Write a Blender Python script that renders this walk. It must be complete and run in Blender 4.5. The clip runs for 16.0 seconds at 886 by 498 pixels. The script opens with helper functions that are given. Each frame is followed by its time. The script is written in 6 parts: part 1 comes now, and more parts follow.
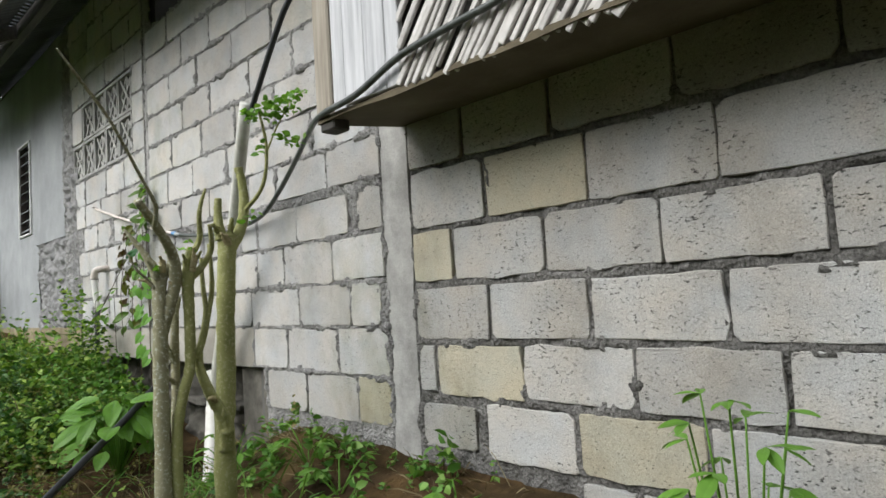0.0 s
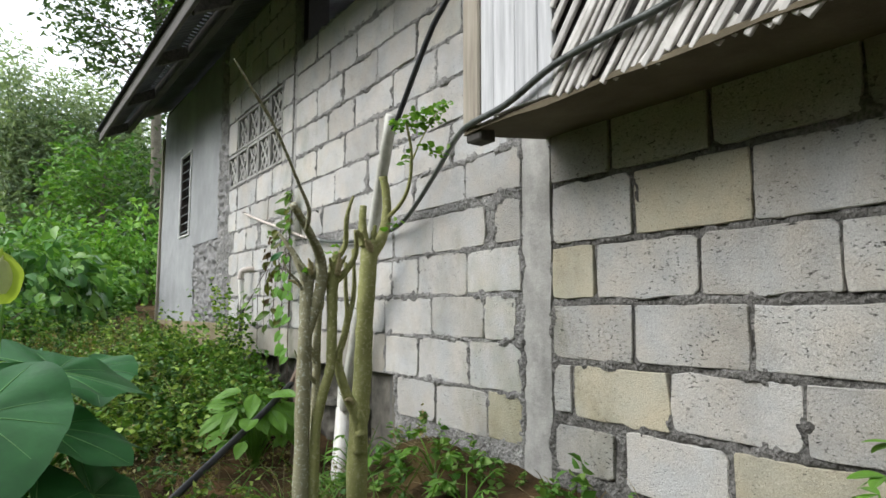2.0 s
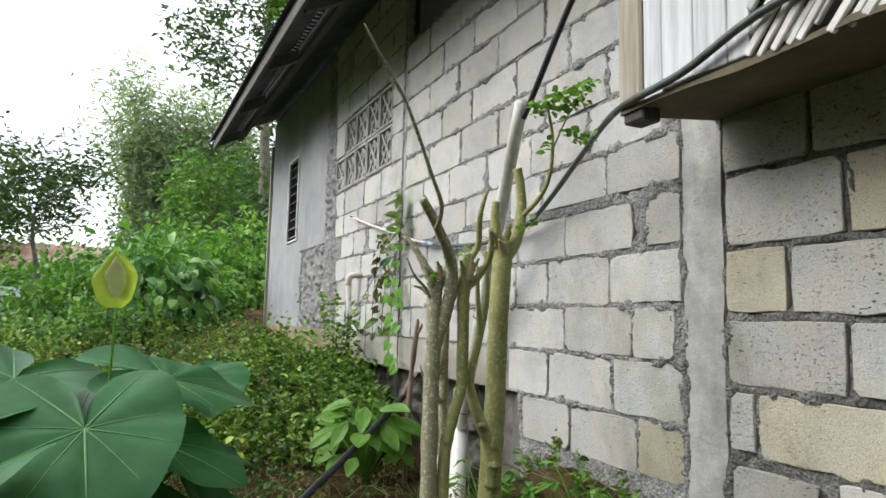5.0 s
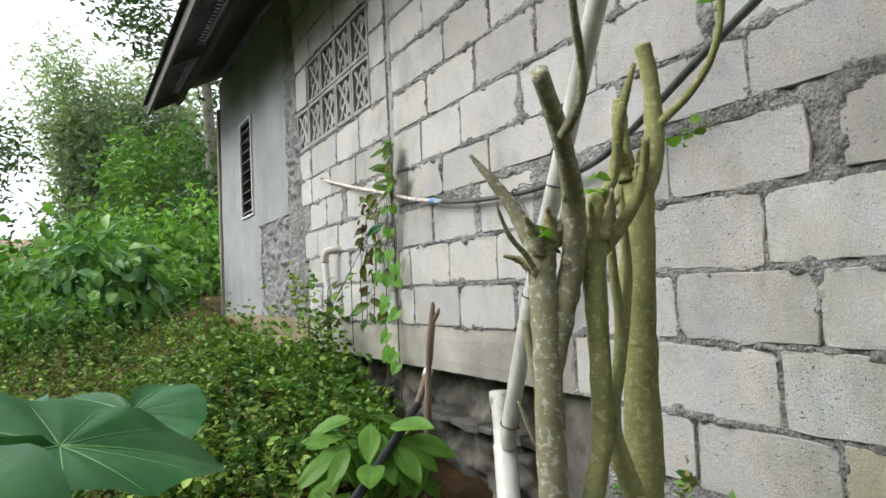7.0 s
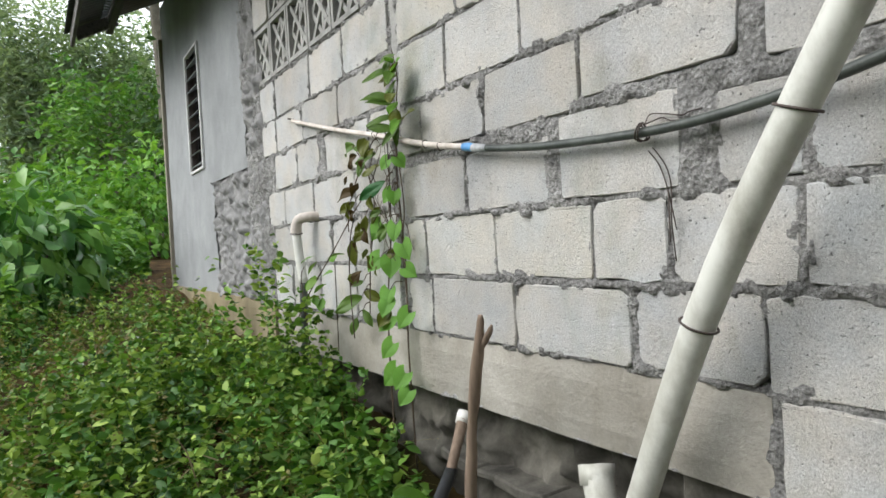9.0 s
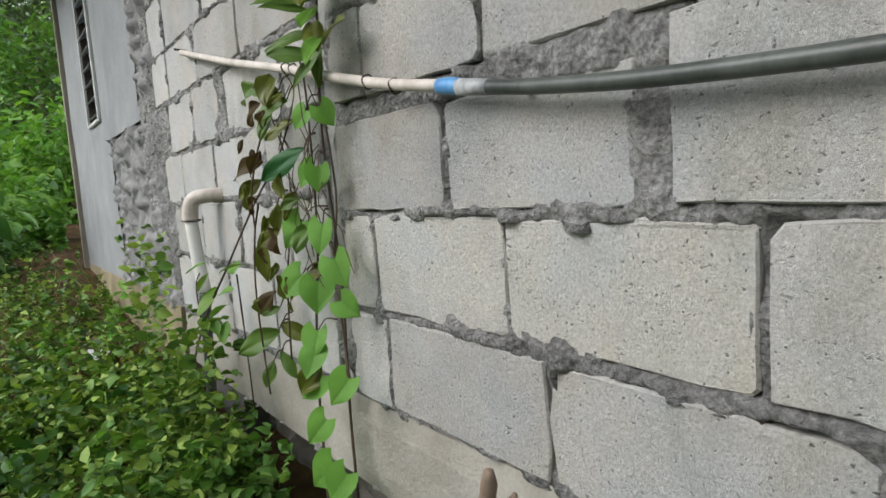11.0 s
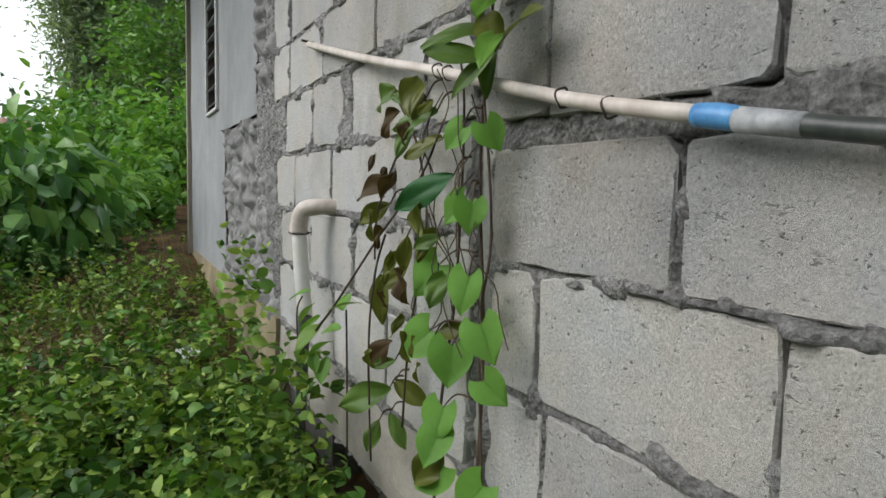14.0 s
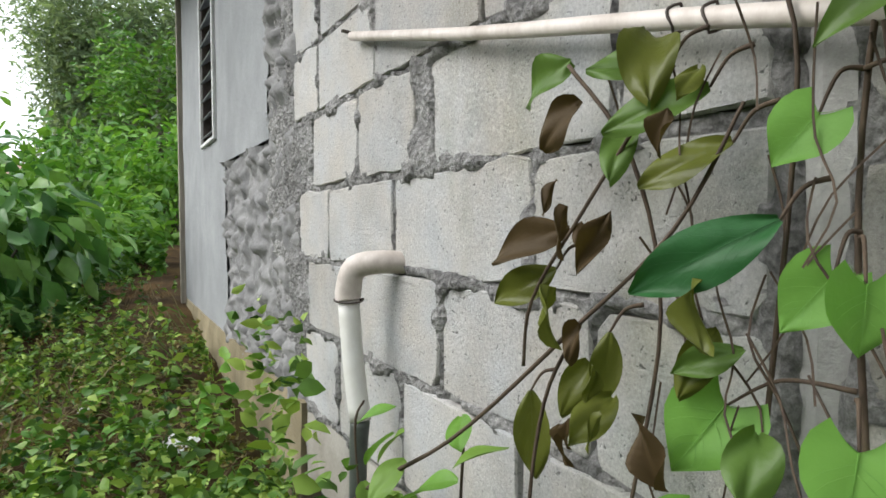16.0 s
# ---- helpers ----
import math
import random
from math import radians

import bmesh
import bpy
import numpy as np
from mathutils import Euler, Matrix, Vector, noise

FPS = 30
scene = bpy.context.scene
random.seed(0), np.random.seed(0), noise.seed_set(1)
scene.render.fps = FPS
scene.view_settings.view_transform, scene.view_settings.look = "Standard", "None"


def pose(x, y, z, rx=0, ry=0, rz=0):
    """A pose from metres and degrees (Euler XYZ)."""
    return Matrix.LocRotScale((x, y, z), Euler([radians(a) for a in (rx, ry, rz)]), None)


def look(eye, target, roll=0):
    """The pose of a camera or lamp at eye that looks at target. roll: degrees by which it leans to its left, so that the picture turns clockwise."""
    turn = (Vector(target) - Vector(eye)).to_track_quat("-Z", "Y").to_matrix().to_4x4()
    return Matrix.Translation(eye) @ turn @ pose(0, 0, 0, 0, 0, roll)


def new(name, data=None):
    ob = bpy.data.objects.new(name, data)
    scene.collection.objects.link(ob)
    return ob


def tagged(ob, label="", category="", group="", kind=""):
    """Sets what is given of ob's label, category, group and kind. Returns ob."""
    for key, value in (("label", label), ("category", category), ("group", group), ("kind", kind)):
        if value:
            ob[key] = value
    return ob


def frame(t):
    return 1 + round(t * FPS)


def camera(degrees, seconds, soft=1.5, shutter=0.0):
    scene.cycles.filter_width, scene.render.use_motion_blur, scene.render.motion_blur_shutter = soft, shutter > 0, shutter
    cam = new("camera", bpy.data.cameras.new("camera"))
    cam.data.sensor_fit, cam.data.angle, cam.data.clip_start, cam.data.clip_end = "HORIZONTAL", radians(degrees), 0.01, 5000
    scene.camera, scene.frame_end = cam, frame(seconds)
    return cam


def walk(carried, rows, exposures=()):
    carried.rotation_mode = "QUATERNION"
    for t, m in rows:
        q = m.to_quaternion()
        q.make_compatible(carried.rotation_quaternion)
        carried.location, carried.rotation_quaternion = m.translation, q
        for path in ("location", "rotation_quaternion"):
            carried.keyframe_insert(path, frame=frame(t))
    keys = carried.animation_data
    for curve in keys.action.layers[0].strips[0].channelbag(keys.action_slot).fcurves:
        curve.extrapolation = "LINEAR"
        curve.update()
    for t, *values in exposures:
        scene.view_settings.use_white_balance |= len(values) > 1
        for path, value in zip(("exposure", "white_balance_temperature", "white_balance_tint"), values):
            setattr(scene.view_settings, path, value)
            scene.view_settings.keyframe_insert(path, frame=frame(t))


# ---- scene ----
cam = camera(69.6, 16.0, soft=1.6)
PATH = [
    (0.0, (-1.674, 0.338, 1.38), (-0.256, 1.742, 1.512), -3.5),
    (0.5, (-1.704, 0.365, 1.387), (-0.483, 1.937, 1.583), -2.6),
    (1.0, (-1.713, 0.373, 1.382), (-0.573, 2.005, 1.568), -1.0),
    (1.5, (-1.704, 0.389, 1.38), (-0.6, 2.045, 1.581), -0.8),
    (2.0, (-1.705, 0.415, 1.372), (-0.574, 2.053, 1.567), 0.1),
    (2.5, (-1.724, 0.459, 1.365), (-0.61, 2.113, 1.518), 0.1),
    (3.0, (-1.748, 0.501, 1.366), (-0.664, 2.174, 1.537), 2.2),
    (3.5, (-1.76, 0.529, 1.379), (-0.727, 2.23, 1.582), 1.3),
    (4.0, (-1.752, 0.593, 1.372), (-0.781, 2.329, 1.572), 2.1),
    (4.5, (-1.752, 0.679, 1.365), (-0.849, 2.457, 1.515), 1.2),
    (5.0, (-1.667, 0.763, 1.383), (-0.792, 2.548, 1.599), 1.2),
    (5.2, (-1.616, 0.817, 1.376), (-0.777, 2.618, 1.604), 1.2),
    (7.3, (-1.47, 1.859, 1.461), (-0.465, 3.587, 1.539), -2.7),
    (7.5, (-1.442, 1.953, 1.482), (-0.457, 3.693, 1.447), -2.0),
    (7.6, (-1.41, 2.013, 1.491), (-0.456, 3.771, 1.453), -2.9),
    (7.7, (-1.398, 2.081, 1.498), (-0.437, 3.835, 1.508), -3.8),
    (8.0, (-1.358, 2.258, 1.529), (-0.348, 3.984, 1.575), -5.2),
    (8.2, (-1.329, 2.354, 1.522), (-0.273, 4.052, 1.544), -3.5),
    (10.3, (-0.722, 3.305, 1.676), (0.383, 4.969, 1.578), -3.8),
    (10.5, (-0.675, 3.369, 1.671), (0.378, 5.056, 1.46), -5.0),
    (11.0, (-0.62, 3.514, 1.696), (0.52, 5.144, 1.492), -4.1),
    (11.5, (-0.631, 3.592, 1.74), (0.583, 5.178, 1.64), -2.8),
    (12.0, (-0.619, 3.587, 1.767), (0.792, 5.005, 1.755), -2.5),
    (12.5, (-0.574, 3.534, 1.777), (1.045, 4.708, 1.753), -2.2),
    (13.0, (-0.611, 3.627, 1.788), (0.852, 4.989, 1.717), -2.5),
    (13.5, (-0.672, 3.741, 1.747), (0.425, 5.408, 1.612), -2.2),
    (14.0, (-0.561, 3.855, 1.759), (0.348, 5.628, 1.584), 1.4),
    (14.5, (-0.492, 3.955, 1.78), (0.266, 5.797, 1.605), 1.7),
    (15.0, (-0.497, 4.081, 1.777), (0.067, 5.99, 1.583), -0.6),
    (15.5, (-0.513, 4.362, 1.773), (0.327, 6.177, 1.759), -2.5),
    (16.0, (-0.519, 4.469, 1.786), (0.415, 6.236, 1.707), -0.2),
]
walk(cam, [(t, look(eye, aim, roll)) for t, eye, aim, roll in PATH], exposures=[(0.0, 1.05), (2.5, 1.1), (5.0, 1.18), (7.5, 1.12), (8.2, 1.15), (10.5, 0.88), (11.5, 0.85), (12.5, 0.9), (13.0, 0.98), (13.5, 0.7), (14.0, 0.62), (14.5, 0.72), (15.0, 0.95), (15.5, 1.05), (16.0, 1.08)])

# ---- world and light: an overcast sky with a weak, wide sun ----
SUN_EL, SUN_ROT = math.radians(36), math.radians(288)
world = bpy.data.worlds.new("sky")
scene.world = world
world.use_nodes = True
wn = world.node_tree.nodes
wl = world.node_tree.links
sky = wn.new("ShaderNodeTexSky")
sky.sky_type = "NISHITA"
sky.sun_disc = False
sky.sun_elevation, sky.sun_rotation = SUN_EL, SUN_ROT
sky.dust_density = 4.0
cloud = wn.new("ShaderNodeMixRGB")
cloud.inputs[0].default_value = 0.82
cloud.inputs[2].default_value = (9.4, 9.9, 10.6, 1)
wl.new(sky.outputs[0], cloud.inputs[1])
wl.new(cloud.outputs[0], wn["Background"].inputs[0])
wn["Background"].inputs[1].default_value = 0.11
sun = new("sun", bpy.data.lights.new("sun", "SUN"))
sun.data.energy, sun.data.angle, sun.data.color = 1.5, math.radians(42), (1.0, 1.0, 0.99)
sun.matrix_world = look((-6.0, 3.5, 5.6), (0, 1.5, 1.0))

# ---- small tools ----
rng = np.random.default_rng(7)
random.seed(7)


def make_mesh(name, verts, faces, mats, smooth=False):
    me = bpy.data.meshes.new(name)
    me.from_pydata([tuple(v) for v in verts], [], [tuple(f) for f in faces])
    for m in (mats if isinstance(mats, (list, tuple)) else [mats]):
        me.materials.append(m)
    if smooth:
        me.shade_smooth()
    me.update()
    return me


def quick_mesh(name, verts, faces, mat, smooth=False):
    """A mesh from arrays whose faces all have the same number of corners."""
    me = bpy.data.meshes.new(name)
    verts = np.asarray(verts, np.float32)
    faces = np.asarray(faces, np.int32)
    k = faces.shape[1]
    me.vertices.add(len(verts))
    me.vertices.foreach_set("co", verts.ravel())
    me.loops.add(faces.size)
    me.loops.foreach_set("vertex_index", faces.ravel())
    me.polygons.add(len(faces))
    me.polygons.foreach_set("loop_start", np.arange(0, faces.size, k, dtype=np.int32))
    me.materials.append(mat)
    me.update(calc_edges=True)
    if smooth:
        me.shade_smooth()
    return me


def part(name, me, parent, label=""):
    ob = new(name, me)
    ob.parent = parent
    if label:
        ob["label"] = label
    return ob


def thing(name, at, label, category, group="", kind="", me=None):
    ob = new(name, me)
    ob.location = at
    return tagged(ob, label, category, group, kind)


class Shape:
    """Gathers vertices and faces of one part."""

    def __init__(self):
        self.v, self.f = [], []

    def box(self, x0, x1, y0, y1, z0, z1, m=None):
        n = len(self.v)
        for x in (x0, x1):
            for y in (y0, y1):
                for z in (z0, z1):
                    p = Vector((x, y, z))
                    self.v.append(m @ p if m else p)
        for f in ((0, 1, 3, 2), (4, 6, 7, 5), (0, 4, 5, 1), (2, 3, 7, 6), (0, 2, 6, 4), (1, 5, 7, 3)):
            self.f.append([n + i for i in f])
        return self

    def bar(self, a, b, w, h, up=(0, 0, 1)):
        """A straight bar of section w x h from a to b."""
        a, b = Vector(a), Vector(b)
        d = (b - a).normalized()
        s = d.cross(Vector(up)).normalized()
        u = s.cross(d)
        n = len(self.v)
        for p in (a, b):
            for i, j in ((-1, -1), (1, -1), (1, 1), (-1, 1)):
                self.v.append(p + s * (i * w / 2) + u * (j * h / 2))
        for f in ((0, 3, 2, 1), (4, 5, 6, 7), (0, 1, 5, 4), (1, 2, 6, 5), (2, 3, 7, 6), (3, 0, 4, 7)):
            self.f.append([n + i for i in f])
        return self

    def tube(self, pts, radii, sides=10, steps=4, knots=0.0, seed=0, cap=True):
        """A smooth tube along points with a radius at each."""
        rnd = random.Random(seed)
        P = [Vector(p) for p in pts]
        R = list(radii) if isinstance(radii, (list, tuple)) else [radii] * len(P)
        line, rad = [], []
        for i in range(len(P) - 1):
            p0, p1, p2, p3 = P[max(i - 1, 0)], P[i], P[i + 1], P[min(i + 2, len(P) - 1)]
            for k in range(steps):
                t = k / steps
                line.append(0.5 * ((2 * p1) + (p2 - p0) * t + (2 * p0 - 5 * p1 + 4 * p2 - p3) * t * t + (3 * p1 - p0 - 3 * p2 + p3) * t ** 3))
                rad.append(R[i] * (1 - t) + R[i + 1] * t)
        line.append(P[-1])
        rad.append(R[-1])
        n0 = len(self.v)
        ref = Vector((0.31, 0.82, 0.47))
        for i, p in enumerate(line):
            d = (line[min(i + 1, len(line) - 1)] - line[max(i - 1, 0)]).normalized()
            s = d.cross(ref).normalized()
            u = s.cross(d)
            r = rad[i] * (1 + knots * rnd.uniform(-1, 1))
            for k in range(sides):
                a = 2 * math.pi * k / sides
                rr = r * (1 + knots * 0.7 * rnd.uniform(-1, 1))
                self.v.append(p + s * (math.cos(a) * rr) + u * (math.sin(a) * rr))
        for i in range(len(line) - 1):
            for k in range(sides):
                k2 = (k + 1) % sides
                self.f.append([n0 + i * sides + k, n0 + i * sides + k2, n0 + (i + 1) * sides + k2, n0 + (i + 1) * sides + k])
        if cap:
            self.f.append([n0 + k for k in reversed(range(sides))])
            self.f.append([n0 + (len(line) - 1) * sides + k for k in range(sides)])
        return self

    def mesh(self, name, mat, smooth=False, bevel=0.0):
        me = make_mesh(name, self.v, self.f, mat, smooth)
        if bevel:
            bm = bmesh.new()
            bm.from_mesh(me)
            bmesh.ops.bevel(bm, geom=list(bm.edges), offset=bevel, segments=1, affect="EDGES", clamp_overlap=True)
            bm.to_mesh(me)
            bm.free()
        return me


def noise2(a, b, seed=0):
    """Smooth value noise of two arrays, about -1 to 1."""
    r = np.random.default_rng(seed)
    tab = r.uniform(-1, 1, (256, 256))
    i, j = np.floor(a).astype(int), np.floor(b).astype(int)
    u, v = a - i, b - j
    u, v = u * u * (3 - 2 * u), v * v * (3 - 2 * v)
    g = lambda p, q: tab[p % 256, q % 256]
    return (g(i, j) * (1 - u) + g(i + 1, j) * u) * (1 - v) + (g(i, j + 1) * (1 - u) + g(i + 1, j + 1) * u) * v


# ---- materials ----
class Mat:
    """A node material: a thin layer over the node tree."""

    def __init__(self, name):
        self.m = bpy.data.materials.new(name)
        self.m.use_nodes = True
        self.n, self.l = self.m.node_tree.nodes, self.m.node_tree.links
        self.b = self.n["Principled BSDF"]
        self.co = self.n.new("ShaderNodeTexCoord").outputs["Object"]

    def at_world(self):
        """Texture places from the world, for pieces that share one object space."""
        self.co = self.n.new("ShaderNodeNewGeometry").outputs["Position"]
        return self

    def stretch(self, sx, sy, sz):
        k = self.n.new("ShaderNodeMapping")
        k.inputs["Scale"].default_value = (sx, sy, sz)
        self.l.new(self.co, k.inputs[0])
        return k.outputs[0]

    def noise(self, scale, detail=4.0, rough=0.6, co=None):
        k = self.n.new("ShaderNodeTexNoise")
        k.inputs["Scale"].default_value = scale
        k.inputs["Detail"].default_value = detail
        k.inputs["Roughness"].default_value = rough
        self.l.new(co or self.co, k.inputs["Vector"])
        return k.outputs["Fac"]

    def cells(self, scale, co=None):
        k = self.n.new("ShaderNodeTexVoronoi")
        k.inputs["Scale"].default_value = scale
        self.l.new(co or self.co, k.inputs["Vector"])
        return k.outputs["Distance"]

    def ramp(self, fac, *stops):
        k = self.n.new("ShaderNodeValToRGB")
        e = k.color_ramp.elements
        while len(e) < len(stops):
            e.new(0.5)
        for el, (p, c) in zip(e, stops):
            el.position = p
            el.color = (*c, 1) if isinstance(c, tuple) else (c, c, c, 1)
        self.l.new(fac, k.inputs[0])
        return k.outputs[0]

    def mix(self, fac, a, b, how="MIX"):
        k = self.n.new("ShaderNodeMixRGB")
        k.blend_type = how
        for i, x in enumerate((fac, a, b)):
            if isinstance(x, (int, float)):
                k.inputs[i].default_value = x if i == 0 else (x, x, x, 1)
            elif isinstance(x, tuple):
                k.inputs[i].default_value = (*x, 1)
            else:
                self.l.new(x, k.inputs[i])
        return k.outputs[0]

    def each_object(self):
        return self.n.new("ShaderNodeObjectInfo").outputs["Random"]

    def each_island(self):
        return self.n.new("ShaderNodeNewGeometry").outputs["Random Per Island"]

    def colour(self, c):
        if isinstance(c, tuple):
            self.b.inputs["Base Color"].default_value = (*c, 1)
        else:
            self.l.new(c, self.b.inputs["Base Color"])
        return self

    def rough(self, r, metal=0.0, spec=0.5):
        if isinstance(r, (int, float)):
            self.b.inputs["Roughness"].default_value = r
        else:
            self.l.new(r, self.b.inputs["Roughness"])
        self.b.inputs["Metallic"].default_value = metal
        self.b.inputs["Specular IOR Level"].default_value = spec
        return self

    def bump(self, h, strength=0.5, depth=0.01):
        k = self.n.new("ShaderNodeBump")
        k.inputs["Strength"].default_value = strength
        k.inputs["Distance"].default_value = depth
        self.l.new(h, k.inputs["Height"])
        self.l.new(k.outputs[0], self.b.inputs["Normal"])
        return self

    def thin(self, c, share=0.35):
        """Lets light through, as a leaf does."""
        t = self.n.new("ShaderNodeBsdfTranslucent")
        if isinstance(c, tuple):
            t.inputs[0].default_value = (*c, 1)
        else:
            self.l.new(c, t.inputs[0])
        s = self.n.new("ShaderNodeMixShader")
        s.inputs[0].default_value = share
        self.l.new(self.b.outputs[0], s.inputs[1])
        self.l.new(t.outputs[0], s.inputs[2])
        self.l.new(s.outputs[0], self.n["Material Output"].inputs[0])
        return self


def block_material(name, pit, open_at, *tones):
    """Coarse grey hollow block: grit, elongated open pits in patches, damp stains."""
    k = Mat(name).at_world()
    base = k.ramp(k.each_object(), *tones)
    big = k.ramp(k.noise(2.6, 7, 0.68), (0.30, 0.74), (0.52, 0.98), (0.75, 1.08))
    damp = k.ramp(k.noise(1.1, 6, 0.7, k.stretch(1, 1, 0.5)), (0.30, (0.64, 0.66, 0.55)), (0.46, (1.0, 1.0, 1.0)))
    fine = k.ramp(k.noise(210.0, 5, 0.8), (0.3, 0.68), (0.7, 1.16))
    where = k.ramp(k.noise(5.5, 4, 0.65), (0.40, 0.06), (0.62, 1.0))
    slots = k.ramp(k.noise(76.0, 3, 0.62, k.stretch(1, 0.75, 1.7)), (open_at, pit), (open_at + 0.07, 1.0))
    slots = k.mix(where, 1.0, slots)
    specks = k.ramp(k.noise(140.0, 2, 0.5), (0.27, 0.45), (0.34, 1.0))
    tint = k.ramp(k.noise(5.0, 4, 0.6), (0.35, (1.03, 0.99, 0.93)), (0.65, (0.97, 1.0, 1.03)))
    holes = k.mix(1.0, slots, specks, "MULTIPLY")
    c = k.mix(1.0, k.mix(1.0, base, big, "MULTIPLY"), k.mix(1.0, fine, damp, "MULTIPLY"), "MULTIPLY")
    c = k.mix(1.0, k.mix(1.0, c, holes, "MULTIPLY"), tint, "MULTIPLY")
    h = k.mix(0.45, k.mix(0.35, holes, k.noise(16.0, 4, 0.6)), k.noise(95.0, 9, 0.8))
    return k.colour(c).rough(0.95, spec=0.15).bump(h, 1.0, 0.012).m


def mortar_material(name, a, b, c):
    k = Mat(name).at_world()
    c = k.ramp(k.noise(3.2, 7, 0.72), (0.30, a), (0.50, b), (0.72, c))
    g = k.mix(1.0, k.ramp(k.noise(130.0, 4, 0.75), (0.3, 0.50), (0.7, 1.25)), k.ramp(k.noise(38.0, 4, 0.7), (0.32, 0.62), (0.60, 1.12)), "MULTIPLY")
    return k.colour(k.mix(1.0, c, g, "MULTIPLY")).rough(0.97, spec=0.1).bump(k.mix(0.5, k.noise(60.0, 8, 0.8), k.cells(85.0)), 1.0, 0.02).m


def concrete_material(name, lo, hi, streak=0.25, scale=2.0):
    k = Mat(name).at_world()
    c = k.ramp(k.noise(scale, 6, 0.62), (0.28, lo), (0.72, hi))
    s = k.ramp(k.noise(2.2, 5, 0.6, k.stretch(1, 0.9, 0.35)), (0.35, 1.0 - streak), (0.62, 1.04))
    f = k.ramp(k.noise(110.0, 3, 0.7), (0.3, 0.88), (0.7, 1.08))
    c = k.mix(1.0, k.mix(1.0, c, s, "MULTIPLY"), f, "MULTIPLY")
    return k.colour(c).rough(0.93, spec=0.2).bump(k.mix(0.5, k.noise(38.0, 8, 0.75), k.noise(9.0, 4, 0.6)), 0.8, 0.012).m


def wood_material(name, lo, hi, along=(1, 1, 0.08), rough=0.85):
    k = Mat(name)
    g = k.noise(38.0, 6, 0.65, k.stretch(*along))
    c = k.mix(1.0, k.ramp(g, (0.3, lo), (0.7, hi)), k.ramp(k.each_object(), (0.0, 0.75), (1.0, 1.1)), "MULTIPLY")
    return k.colour(c).rough(rough, spec=0.4).bump(g, 0.4, 0.004).m


def leaf_material(name, dark, mid, light, share=0.3, rough=0.45):
    k = Mat(name)
    c = k.ramp(k.each_island(), (0.0, dark), (0.5, mid), (1.0, light))
    c = k.mix(1.0, c, k.ramp(k.noise(6.0, 4), (0.3, 0.7), (0.7, 1.2)), "MULTIPLY")
    k.colour(c).rough(rough, spec=0.2)
    k.bump(k.noise(34.0, 4, 0.6), 0.35, 0.006)
    t = k.mix(1.0, c, (1.15, 1.25, 0.55), "MULTIPLY")
    return k.thin(t, share).m


def bark_material(name, a, b, spots):
    k = Mat(name)
    c = k.ramp(k.noise(7.0, 5, 0.6), (0.3, a), (0.7, b))
    p = k.ramp(k.noise(85.0, 5, 0.65), (0.54, 0.0), (0.62, 0.85))
    c = k.mix(p, c, spots)
    rings = k.noise(26.0, 3, 0.6, k.stretch(0.25, 0.25, 1.6))
    return k.colour(c).rough(0.8, spec=0.25).bump(k.mix(0.5, rings, k.noise(75.0, 8, 0.75)), 0.9, 0.012).m


def plastic_material(name, a, b, rough=0.4, dirt=5.0):
    k = Mat(name).at_world()
    c = k.ramp(k.noise(dirt, 6, 0.7, k.stretch(1, 1, 0.6)), (0.32, a), (0.62, b))
    return k.colour(c).rough(rough, spec=0.4).bump(k.noise(70.0, 3), 0.12, 0.003).m


BLOCK = block_material("hollow_block", 0.34, 0.30, (0.0, (0.46, 0.45, 0.43)), (0.4, (0.545, 0.537, 0.52)), (0.9, (0.60, 0.593, 0.577)), (1.0, (0.56, 0.543, 0.49)))
PITTED_BLOCK = block_material("pitted_block", 0.20, 0.345, (0.0, (0.41, 0.40, 0.378)), (0.5, (0.50, 0.492, 0.468)), (1.0, (0.56, 0.55, 0.525)))
YELLOW_BLOCK = block_material("yellowed_block", 0.26, 0.315, (0.0, (0.46, 0.43, 0.335)), (1.0, (0.52, 0.49, 0.39)))
MORTAR = mortar_material("dark_mortar", (0.11, 0.107, 0.10), (0.195, 0.19, 0.18), (0.33, 0.32, 0.305))
PALE_MORTAR = mortar_material("pale_mortar", (0.19, 0.185, 0.18), (0.32, 0.315, 0.305), (0.50, 0.49, 0.475))
COLUMN = concrete_material("column_concrete", (0.28, 0.276, 0.262), (0.50, 0.495, 0.47), 0.30, 9.0)
BEAM = concrete_material("beam_concrete", (0.29, 0.265, 0.22), (0.47, 0.45, 0.405), 0.25, 2.5)
PLASTER = concrete_material("grey_plaster", (0.23, 0.24, 0.245), (0.37, 0.38, 0.385), 0.07, 1.8)
ROUGHCAST = concrete_material("rough_plaster", (0.15, 0.15, 0.15), (0.34, 0.335, 0.33), 0.10, 9.0)
FOOTING = concrete_material("stained_footing", (0.23, 0.19, 0.11), (0.42, 0.36, 0.24), 0.45, 2.2)
RUBBLE = concrete_material("dark_old_wall", (0.055, 0.052, 0.045), (0.26, 0.245, 0.21), 0.5, 7.0)
INSIDE = concrete_material("bare_inside", (0.10, 0.095, 0.09), (0.17, 0.165, 0.155), 0.2, 2.0)
SLAB = concrete_material("brown_slab", (0.085, 0.07, 0.045), (0.165, 0.14, 0.095), 0.3, 3.0)
WHITE_PLANK = wood_material("whitewashed_plank", (0.34, 0.345, 0.355), (0.60, 0.605, 0.615), (1, 1, 0.06))
POST_WOOD = wood_material("bare_post", (0.22, 0.19, 0.15), (0.42, 0.38, 0.31), (1, 1, 0.06))
